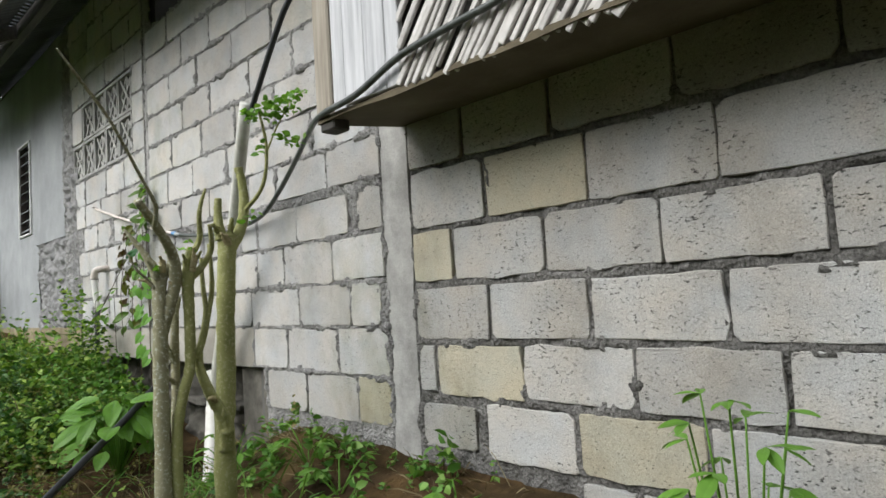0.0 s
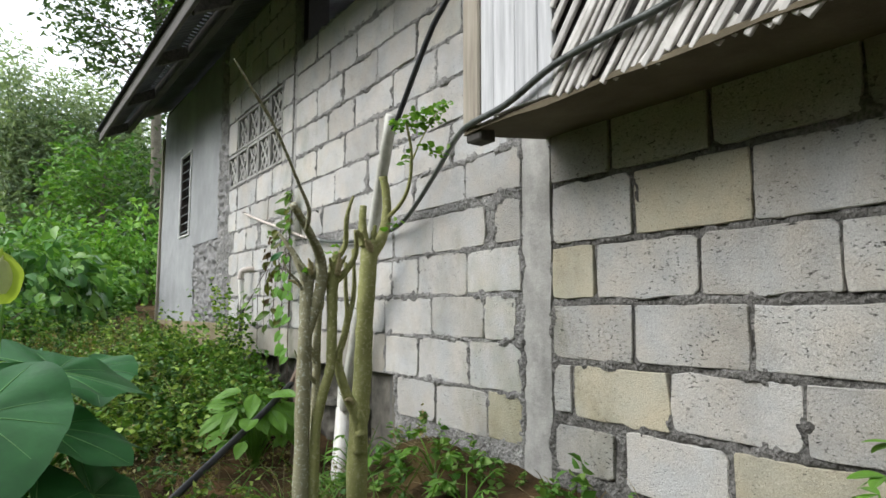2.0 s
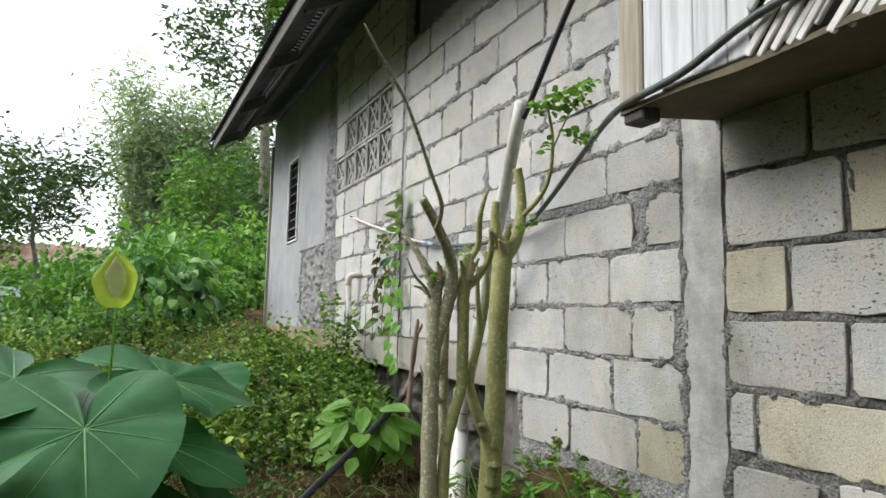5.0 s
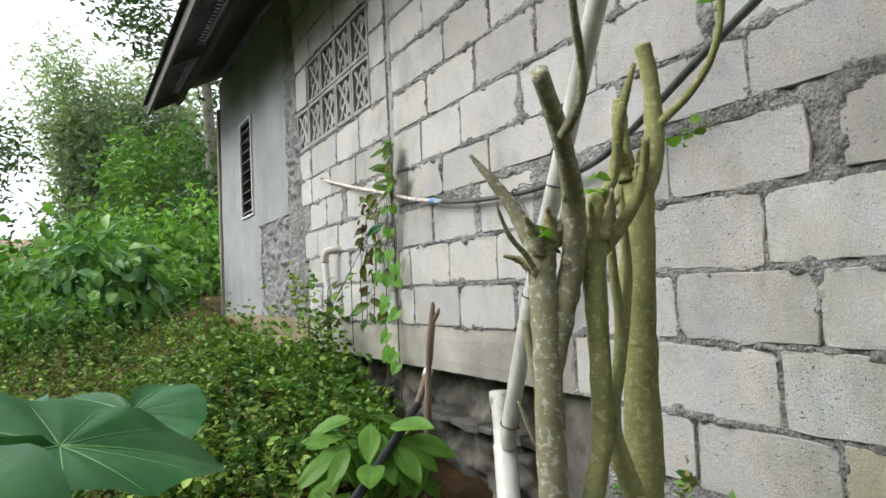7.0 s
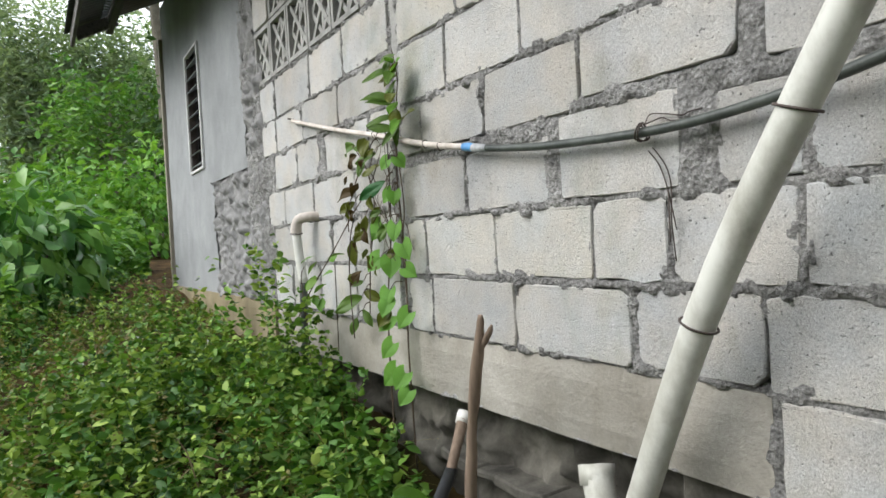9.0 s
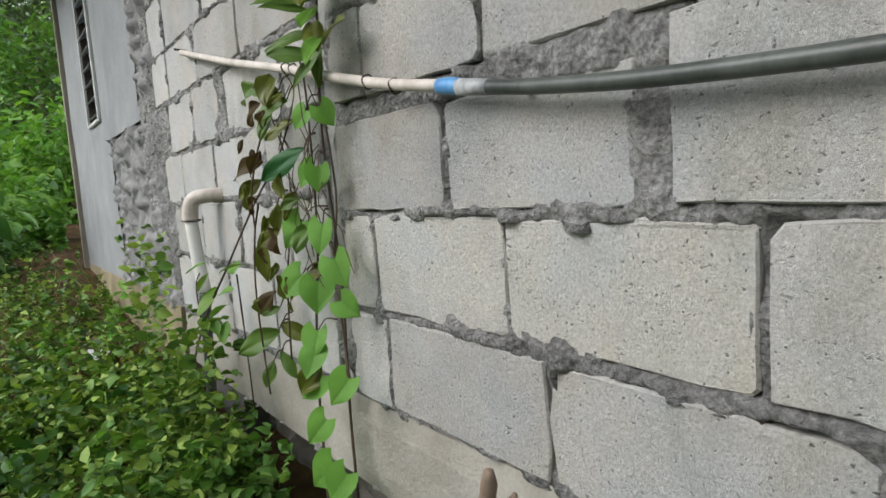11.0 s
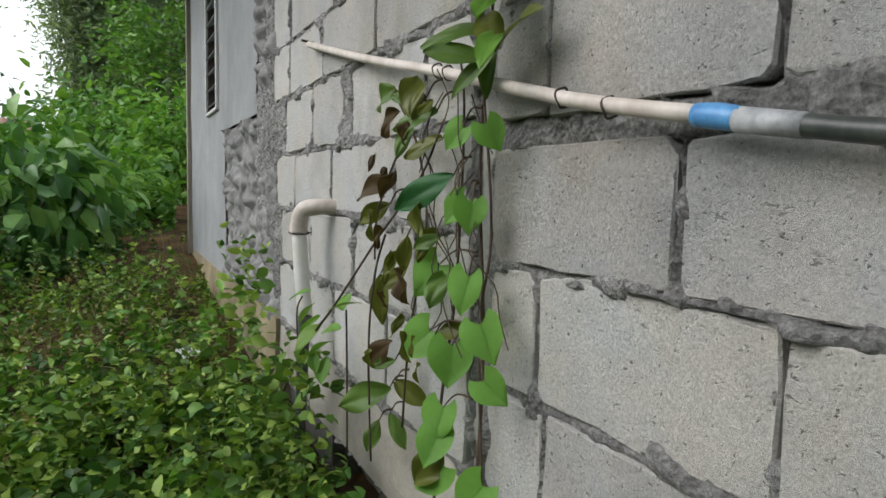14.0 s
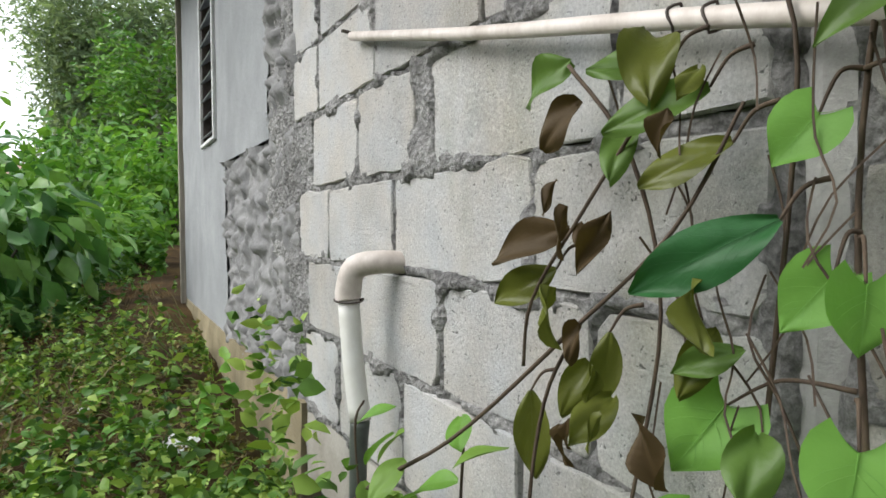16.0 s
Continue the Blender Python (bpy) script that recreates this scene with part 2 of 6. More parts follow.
SLAT_WOOD = wood_material("grey_slat", (0.36, 0.345, 0.32), (0.66, 0.645, 0.615), (1, 0.3, 0.3))
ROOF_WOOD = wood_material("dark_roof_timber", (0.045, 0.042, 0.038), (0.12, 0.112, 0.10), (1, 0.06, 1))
STAKE_WOOD = wood_material("dry_stake", (0.12, 0.085, 0.06), (0.27, 0.20, 0.15), (1, 1, 0.1))
PVC = plastic_material("white_pvc", (0.58, 0.56, 0.50), (0.80, 0.80, 0.77))
PVC_DIRTY = plastic_material("weathered_pvc", (0.36, 0.35, 0.30), (0.62, 0.62, 0.57), 0.45, 9.0)
PIPE_PINK = plastic_material("faded_pipe", (0.42, 0.36, 0.31), (0.66, 0.60, 0.55), 0.5, 12.0)
BLUE = plastic_material("blue_tape", (0.05, 0.18, 0.42), (0.12, 0.34, 0.62), 0.35, 30.0)
HOSE = plastic_material("green_black_hose", (0.025, 0.03, 0.028), (0.085, 0.095, 0.085), 0.38, 14.0)
BLACK = plastic_material("black_hose", (0.010, 0.011, 0.012), (0.028, 0.030, 0.033), 0.42, 10.0)
WIRE = plastic_material("rusty_wire", (0.03, 0.022, 0.018), (0.09, 0.07, 0.06), 0.7, 30.0)
STEM = plastic_material("vine_stem", (0.045, 0.030, 0.022), (0.10, 0.07, 0.045), 0.8, 30.0)
PAPER = plastic_material("white_litter", (0.6, 0.6, 0.58), (0.8, 0.8, 0.8), 0.6, 20.0)
BARK_MOSSY = bark_material("mottled_bark", (0.20, 0.185, 0.105), (0.34, 0.325, 0.21), (0.52, 0.53, 0.44))
BARK_GREEN = bark_material("green_bark", (0.20, 0.205, 0.075), (0.34, 0.345, 0.140), (0.40, 0.39, 0.22))
BARK_DARK = bark_material("dark_bark", (0.07, 0.062, 0.045), (0.15, 0.135, 0.10), (0.22, 0.21, 0.18))
CUT_WOOD = bark_material("torn_wood", (0.30, 0.25, 0.13), (0.46, 0.40, 0.23), (0.22, 0.18, 0.09))
WEED = leaf_material("weed_leaf", (0.032, 0.080, 0.016), (0.118, 0.235, 0.036), (0.350, 0.470, 0.100), 0.2)
WEED_DEEP = leaf_material("deep_green_weed", (0.026, 0.078, 0.020), (0.050, 0.125, 0.028), (0.085, 0.180, 0.040))
TAPE_GREY = plastic_material("grey_tape", (0.20, 0.21, 0.22), (0.42, 0.43, 0.44), 0.45, 40.0)
WEED_DRY = leaf_material("yellowed_weed", (0.122, 0.122, 0.036), (0.196, 0.184, 0.061), (0.293, 0.244, 0.109))
STRAW = leaf_material("dry_straw", (0.12, 0.09, 0.05), (0.20, 0.16, 0.09), (0.30, 0.25, 0.15), 0.15, 0.8)
GRASS = leaf_material("grass_blade", (0.068, 0.169, 0.033), (0.117, 0.253, 0.051), (0.236, 0.371, 0.100))
TARO = leaf_material("taro_leaf", (0.022, 0.095, 0.030), (0.034, 0.128, 0.040), (0.048, 0.165, 0.050), 0.22, 0.42)
TARO_VEIN = leaf_material("pale_vein", (0.15, 0.31, 0.12), (0.18, 0.35, 0.14), (0.21, 0.39, 0.16), 0.2)
LIME = leaf_material("lime_leaf", (0.30, 0.42, 0.05), (0.38, 0.48, 0.08), (0.46, 0.52, 0.12), 0.4)
CREAM = leaf_material("cream_leaf", (0.50, 0.52, 0.28), (0.58, 0.58, 0.34), (0.62, 0.62, 0.4), 0.4)
HEART = leaf_material("heart_leaf", (0.120, 0.300, 0.050), (0.165, 0.365, 0.068), (0.215, 0.430, 0.085), 0.35, 0.5)
OLIVELEAF = leaf_material("dull_olive_leaf", (0.060, 0.130, 0.028), (0.095, 0.180, 0.038), (0.150, 0.200, 0.045), 0.25, 0.35)
DARKLEAF = leaf_material("glossy_dark_leaf", (0.060, 0.082, 0.017), (0.114, 0.132, 0.026), (0.180, 0.192, 0.042), 0.25, 0.28)
BROWNLEAF = leaf_material("dead_leaf", (0.028, 0.018, 0.010), (0.065, 0.045, 0.018), (0.15, 0.090, 0.050), 0.25, 0.6)
RIBBED = leaf_material("ribbed_leaf", (0.078, 0.210, 0.029), (0.131, 0.289, 0.046), (0.223, 0.392, 0.072), 0.3, 0.4)
SHRUB = leaf_material("shrub_leaf", (0.051, 0.138, 0.029), (0.095, 0.220, 0.041), (0.192, 0.348, 0.067), 0.3, 0.4)
BROAD = leaf_material("broad_shrub_leaf", (0.040, 0.120, 0.030), (0.100, 0.235, 0.060), (0.210, 0.380, 0.090), 0.25, 0.32)
TREELEAF = leaf_material("tree_leaf", (0.029, 0.061, 0.025), (0.051, 0.098, 0.034), (0.092, 0.156, 0.048), 0.3)
BRIGHT = leaf_material("bright_tree_leaf", (0.090, 0.210, 0.030), (0.135, 0.285, 0.045), (0.225, 0.390, 0.075), 0.4)
# bamboo greens paled and greyed: distance haze put into the leaf colour
BAMBOO = leaf_material("hazed_bamboo_leaf", (0.13, 0.19, 0.12), (0.22, 0.29, 0.19), (0.33, 0.40, 0.28), 0.5)
CULM = bark_material("bamboo_culm", (0.12, 0.16, 0.07), (0.22, 0.26, 0.12), (0.25, 0.27, 0.17))


def soil_material():
    k = Mat("soil").at_world()
    c = k.ramp(k.noise(2.6, 6, 0.65), (0.28, (0.030, 0.022, 0.014)), (0.50, (0.085, 0.056, 0.030)), (0.70, (0.26, 0.150, 0.070)))
    moss = k.ramp(k.noise(1.3, 5, 0.6), (0.45, 0.0), (0.62, 0.7))
    c = k.mix(moss, c, (0.034, 0.042, 0.014))
    return k.colour(c).rough(1.0, spec=0.05).bump(k.noise(24.0, 8, 0.75), 1.0, 0.03).m


SOIL = soil_material()


def tin_material():
    k = Mat("rusty_tin").at_world()
    c = k.ramp(k.noise(2.2, 6, 0.7), (0.3, (0.22, 0.10, 0.07)), (0.5, (0.34, 0.19, 0.14)), (0.7, (0.42, 0.33, 0.29)))
    return k.colour(c).rough(0.7, 0.2).m


RUST = tin_material()
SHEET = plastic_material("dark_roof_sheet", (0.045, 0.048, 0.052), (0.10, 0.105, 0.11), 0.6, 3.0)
TIN_BLUE = plastic_material("blue_grey_sheet", (0.28, 0.31, 0.36), (0.42, 0.45, 0.50), 0.5, 3.0)
FRAME_WHITE = plastic_material("white_window_frame", (0.45, 0.45, 0.44), (0.66, 0.66, 0.65), 0.5, 8.0)


def glass_material():
    k = Mat("dusty_louvre_glass")
    c = k.ramp(k.noise(12.0, 5), (0.3, (0.10, 0.11, 0.115)), (0.7, (0.30, 0.31, 0.32)))
    return k.colour(c).rough(0.5, spec=0.3).m


LOUVRE = glass_material()


# ---- ground ----
def ramp_of(pairs):
    a = np.array(pairs, float)
    return lambda q: np.interp(q, a[:, 0], a[:, 1])


AT_WALL = ramp_of([(-8, 0.6), (1.0, 0.58), (1.5, 0.72), (1.9, 0.79), (2.2, 0.765), (3.0, 0.78), (3.25, 0.60), (3.45, 0.40), (3.9, 0.42), (4.6, 0.55), (5.6, 0.85), (6.9, 0.97), (9, 1.20), (12, 1.35), (20, 1.8), (40, 4.0)])
AT_PATH = ramp_of([(-8, -0.15), (0.4, 0.0), (2.3, 0.14), (3.5, 0.34), (4.5, 0.48), (7, 0.80), (9, 1.02), (12, 1.2), (20, 1.6), (40, 3.5)])


def ground_z(x, y):
    """Height of the ground: a bank that falls away from the house and climbs along it."""
    x, y = np.asarray(x, float), np.asarray(y, float)
    s = np.clip(-x / 1.25, 0, 1)
    s = s * s * (3 - 2 * s)
    z = AT_WALL(y) * (1 - s) + AT_PATH(y) * s
    z = z - 0.05 * np.clip(-x - 1.8, 0, 12)
    rough = 0.03 * noise2(x * 2.1 + 40, y * 2.1 + 40, 3) + 0.014 * noise2(x * 6.3 + 9, y * 6.3 + 9, 4)
    far = np.clip((np.hypot(x, y - 4) - 14) / 30, 0, 1)
    return (z + rough) * (1 - far) + far * (2.0 + 0.6 * noise2(x * 0.05 + 5, y * 0.05 + 5, 6))


def grid_lines(lo, hi, fine_lo, fine_hi, step, grow=1.22):
    vals = list(np.arange(fine_lo, fine_hi + step / 2, step))
    s = step
    while vals[-1] < hi:
        s *= grow
        vals.append(vals[-1] + s)
    s, low = step, []
    p = fine_lo
    while p > lo:
        s *= grow
        p -= s
        low.append(p)
    return np.array(low[::-1] + vals)


def build_ground():
    gx, gy = grid_lines(-900, 900, -4.0, 0.3, 0.05), grid_lines(-900, 900, -0.5, 10.5, 0.05)
    X, Y = np.meshgrid(gx, gy, indexing="ij")
    Z = ground_z(X, Y)
    inside = (X > 0.25) & (X < 6.2) & (Y < 9.1) & (Y > -5)
    Z = np.where(inside, np.minimum(Z, 0.4), Z)
    V = np.stack([X, Y, Z], -1).reshape(-1, 3)
    n, m = X.shape
    idx = np.arange(n * m).reshape(n, m)
    F = np.stack([idx[:-1, :-1], idx[1:, :-1], idx[1:, 1:], idx[:-1, 1:]], -1).reshape(-1, 4)
    g = new("ground", quick_mesh("ground", V, F, SOIL, True))
    tagged(g, "bare brown soil and mossy earth bank sloping away from the house", "ground", kind="structure")


build_ground()

# ---- the block wall ----
THICK = 0.16
WALL_TOP = 3.95
wall = Shape()
# body of the wall in pieces round its openings
for y0, y1, z0, z1 in ((-5.0, 3.43, 0.3, 3.29), (3.43, 4.67, 1.05, 3.29), (4.67, 5.04, 1.05, WALL_TOP), (5.04, 6.46, 1.05, 2.50), (5.04, 6.46, 3.13, WALL_TOP),
                       (6.46, 7.86, 1.05, WALL_TOP), (7.86, 8.34, 1.05, 2.22), (7.86, 8.34, 3.19, WALL_TOP), (8.34, 9.38, 1.05, WALL_TOP), (5.75, 9.38, 0.5, 1.05)):
    wall.box(0.034, 0.034 + THICK, y0, y1, z0, z1)
wall_east = new("wall_east", wall.mesh("wall_east", INSIDE))
tagged(wall_east, "long wall of pale grey hollow concrete blocks with rough mortar joints", "wall", kind="structure")


def relief(name, ys, zs, keep, depth, mat, label=""):
    """A sheet of mortar or plaster: a grid pushed in and out by depth(y, z)."""
    Y, Z = np.meshgrid(ys, zs, indexing="ij")
    X = depth(Y, Z)
    V = np.stack([X, Y, Z], -1).reshape(-1, 3)
    n, m = Y.shape
    idx = np.arange(n * m).reshape(n, m)
    cy, cz = (Y[:-1, :-1] + Y[1:, 1:]) / 2, (Z[:-1, :-1] + Z[1:, 1:]) / 2
    ok = keep(cy, cz)
    F = np.stack([idx[:-1, :-1], idx[:-1, 1:], idx[1:, 1:], idx[1:, :-1]], -1)[ok]
    used = np.unique(F)
    remap = np.zeros(n * m, int)
    remap[used] = np.arange(len(used))
    return part(name, quick_mesh(name, V[used], remap[F], mat, True), wall_east, label)


def wall_edge(z):
    """Where the blocks end and the rough plaster begins."""
    return 6.30 + 0.10 * np.clip((z - 1.3) / 1.2, 0, 1.8) + 0.06 * noise2(np.asarray(z) * 7 + 3, np.asarray(z) * 0 + 1, 11)


mortar_keep = lambda y, z: ~((y > 5.04) & (y < 6.46) & (z > 2.50) & (z < 3.13)) & ~((y > 3.30) & (z < 1.05)) & ~((y < 4.67) & (z > 3.29)) & (y < wall_edge(z) + 0.4)
far_mortar = Shape().box(0.004, 0.033, -5.0, -0.6, 0.4, 3.29)
part("mortar", far_mortar.mesh("mortar_far", MORTAR), wall_east)


def block_mesh(w, h, rnd, mat=BLOCK):
    """One hollow block: a face with worn corners, a rounded rim and sides."""
    pts = []
    for sy, sz in ((-1, -1), (1, -1), (1, 1), (-1, 1)):
        chip = rnd.choice((0.003, 0.004, 0.007, 0.02)) * rnd.uniform(0.6, 1.1)
        a = (sy * (w / 2 - chip), sz * h / 2)
        b = (sy * w / 2, sz * (h / 2 - chip))
        pts += [a, b] if sy * sz < 0 else [b, a]
    out = []
    for i, p in enumerate(pts):
        q = pts[(i + 1) % len(pts)]
        out.append(p)
        k = int(math.hypot(q[0] - p[0], q[1] - p[1]) / 0.055)
        for j in range(1, k):
            t = (j + rnd.uniform(-0.25, 0.25)) / k
            e = rnd.uniform(-0.0035, 0.002) - (0.008 if rnd.random() < 0.06 else 0)
            a, b = p[0] + (q[0] - p[0]) * t, p[1] + (q[1] - p[1]) * t
            out.append((a + math.copysign(e, a) * (abs(a) > w / 2 - 0.02), b + math.copysign(e, b) * (abs(b) > h / 2 - 0.02)))
    out = [(a + rnd.uniform(-0.0025, 0.0025), b + rnd.uniform(-0.0025, 0.0025)) for a, b in out]
    n = len(out)
    v = []
    for x, k in ((-0.012, 0.0025), (-0.0085, 0.0), (0.035, -0.001)):
        v += [(x + rnd.uniform(-0.0012, 0.0012), a - math.copysign(min(k, abs(a)), a), b - math.copysign(min(k, abs(b)), b)) for a, b in out]
    f = [list(range(n))[::-1]]
    for r in (0, n):
        f += [[r + i, r + (i + 1) % n, r + n + (i + 1) % n, r + n + i] for i in range(n)]
    return make_mesh("block", v, f, mat)


block_rnd = random.Random(31)
RECTS = [(2.158, 2.314, 0.70, 2.10), (4.757, 4.808, 1.05, WALL_TOP), (3.42, 6.30, 1.045, 1.250)]


# places of the few blocks of a yellower mix
YELLOWED = ((2.04, 1.51), (1.85, 1.095), (1.26, 0.89), (1.57, 1.73), (2.43, 0.945), (5.86, 1.98))


def course(z0, z1, ys, gap=0.009, bed=-0.001):
    """Blocks between the joints ys of one course."""
    for a, b in zip(ys[:-1], ys[1:]):
        ga, gb = gap * block_rnd.uniform(0.3, 1.0), gap * block_rnd.uniform(0.3, 1.0)
        lo, hi = z0 + bed + block_rnd.uniform(0.007, 0.014), z1 - bed - block_rnd.uniform(0.006, 0.013)
        if b - a < 0.07:
            continue
        RECTS.append((a + ga, b - gb, lo, hi))
        yc, zc = (a + b) / 2, (z0 + z1) / 2
        mat = YELLOW_BLOCK if any(abs(yc - p) < 0.13 and abs(zc - q) < 0.06 for p, q in YELLOWED) else PITTED_BLOCK if yc < 2.15 else BLOCK
        ob = part("block", block_mesh(b - a - ga - gb, hi - lo, block_rnd, mat), wall_east)
        ob.location = (block_rnd.uniform(-0.003, 0.004), (a + ga + b - gb) / 2, (lo + hi) / 2)
        ob.rotation_euler = (math.radians(block_rnd.uniform(-0.5, 0.5)), 0, math.radians(block_rnd.uniform(-0.4, 0.4)))


def run(last, joints, pitch=0.405, low=-2.2):
    """Joints towards the near end, carried on at block length."""
    ys = sorted(joints)
    while ys[0] > low:
        ys.insert(0, ys[0] - pitch)
    return ys + [last]


C1L, C1R = 2.318, 2.152
course(0.585, 0.785, run(1.46, [0.85, 1.27]), 0.015, 0.004)
course(0.79, 0.995, run(1.828, [1.06, 1.46]), 0.012, 0.003)
course(0.80, 0.975, [1.868, C1R - 0.005], 0.012)
for z0, z1, joints in ((0.995, 1.195, [0.85, 1.25, 1.65, 2.05]), (1.195, 1.405, [0.98, 1.38, 1.78]),
                       (1.405, 1.615, [0.73, 1.14, 1.53, 1.94]), (1.615, 1.845, [0.97, 1.36, 1.77]), (1.845, 2.06, [0.67, 1.07, 1.48, 1.86])):
    course(z0, z1, run(C1R - 0.004, joints), 0.011, 0.003)
C2 = 4.752
for z0, z1, ys in ((0.845, 1.045, [C1L, 2.54, 2.93, 3.28]), (1.045, 1.25, [C1L, 2.67, 3.08, 3.40]), (1.25, 1.445, [2.355, 2.56, 2.96, 3.42, 3.73, 4.145, 4.59, C2]),
                   (1.445, 1.645, [C1L, 2.68, 3.09, 3.345, 3.62, 3.84, 4.23, 4.62, C2]), (2.05, 2.26, [2.39, 2.80, 3.22, 3.64, 4.07, 4.44, C2]),
                   (2.26, 2.47, [C1L, 2.69, 3.11, 3.52, 3.935, 4.37, C2]), (2.47, 2.675, [2.52, 2.93, 3.35, 3.81, 4.19, C2]),
                   (2.675, 2.88, [2.30, 2.72, 3.11, 3.53, 3.98, 4.37, C2]), (2.88, 3.085, [2.52, 2.93, 3.35, 3.79, 4.18, C2]), (3.085, 3.285, [2.72, 3.13, 3.54, 3.97, 4.39, C2])):
    course(z0, z1, ys)
course(1.645, 1.835, [C1L, 2.485])
course(1.645, 1.835, [2.555, 2.96, 3.33, 3.505])
course(1.645, 1.868, [3.575, 3.945])
course(1.645, 1.835, [3.985, 4.362, C2])
course(1.865, 2.05, [C1L, 2.69, 3.12, 3.40])
course(1.882, 2.05, [3.45, 3.86])
course(1.865, 2.05, [3.86, 4.25, 4.61, C2])
for row in range(6):
    z0 = 2.26 + 0.205 * row
    course(z0, z0 + 0.205, [y - 0.2 * (row % 2) for y in (-0.4, 0.0, 0.41, 0.82, 1.23, 1.64, 2.05)])
C3 = 4.815
for z0, z1, ys in ((1.26, 1.49, [C3, 5.2, 5.6, 6.0, 6.3]), (1.49, 1.69, [C3, 5.05, 5.44, 5.85, 6.25]), (1.69, 1.88, [C3, 5.18, 5.64, 6.05, 6.33]), (1.88, 2.08, [C3, 5.02, 5.48]),
                   (1.88, 2.08, [5.54, 5.84, 6.2]), (2.08, 2.27, [C3, 5.3, 5.74, 6.14, 6.38]), (2.27, 2.49, [C3, 5.23, 5.62, 6.13, 6.40]), (2.49, 2.70, [C3, 5.03]), (2.70, 2.91, [C3, 5.03]),
                   (2.91, 3.13, [C3, 5.03]), (3.13, 3.34, [C3, 5.16, 5.59, 6.09, 6.45]), (3.34, 3.54, [C3, 5.04, 5.42, 5.80, 6.11, 6.50]), (3.54, 3.74, [C3, 5.2, 5.6, 6.0, 6.5]),
                   (3.74, 3.94, [C3, 5.0, 5.4, 5.8, 6.2, 6.55])):
    course(z0, z1, ys)


def mortar_depth(y, z, level=-0.004):
    """Rough mortar that fills the joints and is smeared unevenly over the rims of the blocks."""
    d = level + 0.008 * noise2(y * 7, z * 9 + 50, 21) + 0.009 * noise2(y * 24, z * 24, 22) + 0.007 * noise2(y * 58, z * 58, 23)
    margin = 0.004 + 0.014 * noise2(y * 11 + 7, z * 11, 24) + 0.010 * noise2(y * 40, z * 40, 25)
    for a, b, lo, hi in RECTS:
        if b < -0.6:
            continue
        i0, i1 = np.searchsorted(y[:, 0], (a, b))
        j0, j1 = np.searchsorted(z[0], (lo, hi))
        q, r = y[i0:i1, j0:j1], z[i0:i1, j0:j1]
        rim = np.minimum(np.minimum(q - a, b - q), np.minimum(r - lo, hi - r))
        inner = np.clip((rim - margin[i0:i1, j0:j1]) / 0.012, 0, 1)
        d[i0:i1, j0:j1] = d[i0:i1, j0:j1] * (1 - inner) + 0.022 * inner
    return d


relief("mortar", np.arange(-0.6, 2.25, 0.0115), np.arange(0.60, 3.96, 0.0115), mortar_keep, mortar_depth, MORTAR, "dark grey crumbly mortar")
relief("mortar", np.arange(2.235, 6.75, 0.0115), np.arange(0.60, 3.96, 0.0115), mortar_keep, lambda y, z: mortar_depth(y, z, -0.0105), PALE_MORTAR, "pale grey smeared mortar")


def cast_bar(name, y0, y1, z0, z1, x0, mat, label, wob=0.004, step=0.05, seed=1):
    """A cast concrete strip on the wall with a slightly uneven face and edges."""
    ny, nz = max(2, int((y1 - y0) / step)), max(2, int((z1 - z0) / step))
    ys, zs = np.linspace(y0, y1, ny + 1), np.linspace(z0, z1, nz + 1)
    Y, Z = np.meshgrid(ys, zs, indexing="ij")
    jag = noise2(Z * 13 + seed, Y * 13, seed)
    edge = np.zeros_like(Y)
    edge[0], edge[-1], edge[:, 0], edge[:, -1] = 1, 1, 1, 1
    X = x0 + wob * noise2(Y * 8 + seed, Z * 8, seed) + 0.006 * edge
    V = np.stack([X, Y + 0.006 * jag * edge, Z], -1).reshape(-1, 3)
    B = np.stack([np.full_like(Y, 0.033), Y, Z], -1).reshape(-1, 3)
    n, m = Y.shape
    i = np.arange(n * m).reshape(n, m)
    F = [list(q) for q in np.stack([i[:-1, :-1], i[:-1, 1:], i[1:, 1:], i[1:, :-1]], -1).reshape(-1, 4)]
    rim = list(i[:, 0]) + list(i[-1, 1:]) + list(i[-2::-1, -1]) + list(i[0, -2:0:-1])
    for a, b in zip(rim, rim[1:] + rim[:1]):
        F.append([a, b, b + n * m, a + n * m])
    return part(name, make_mesh(name, np.concatenate([V, B]), F, mat), wall_east, label)


cast_bar("column", 2.158, 2.314, 0.70, 2.10, -0.014, COLUMN, "smooth grey cast column strip", seed=5)
cast_bar("column", 4.757, 4.808, 1.05, WALL_TOP, -0.006, COLUMN, "weathered cast column strip behind the vine", seed=8)
cast_bar("beam", 3.42, 6.30, 1.045, 1.250, -0.012, BEAM, "stained cast ground beam over a hollow", seed=9)
cast_bar("footing", 6.30, 9.36, 0.70, 1.262, -0.030, FOOTING, "yellow-brown stained footing band", 0.008, seed=12)
# hollow under the beam: an older dark wall set back, with a thin ledge
recess = lambda y, z: 0.14 + 0.045 * noise2(y * 6, z * 7, 41) + 0.030 * noise2(y * 15, z * 17, 42) + 0.012 * noise2(y * 37, z * 37, 43)
relief("old_wall", np.arange(3.28, 6.0, 0.015), np.arange(0.3, 1.06, 0.015), lambda y, z: y > 0, recess, RUBBLE, "dark older wall under the beam")
ledge = Shape()
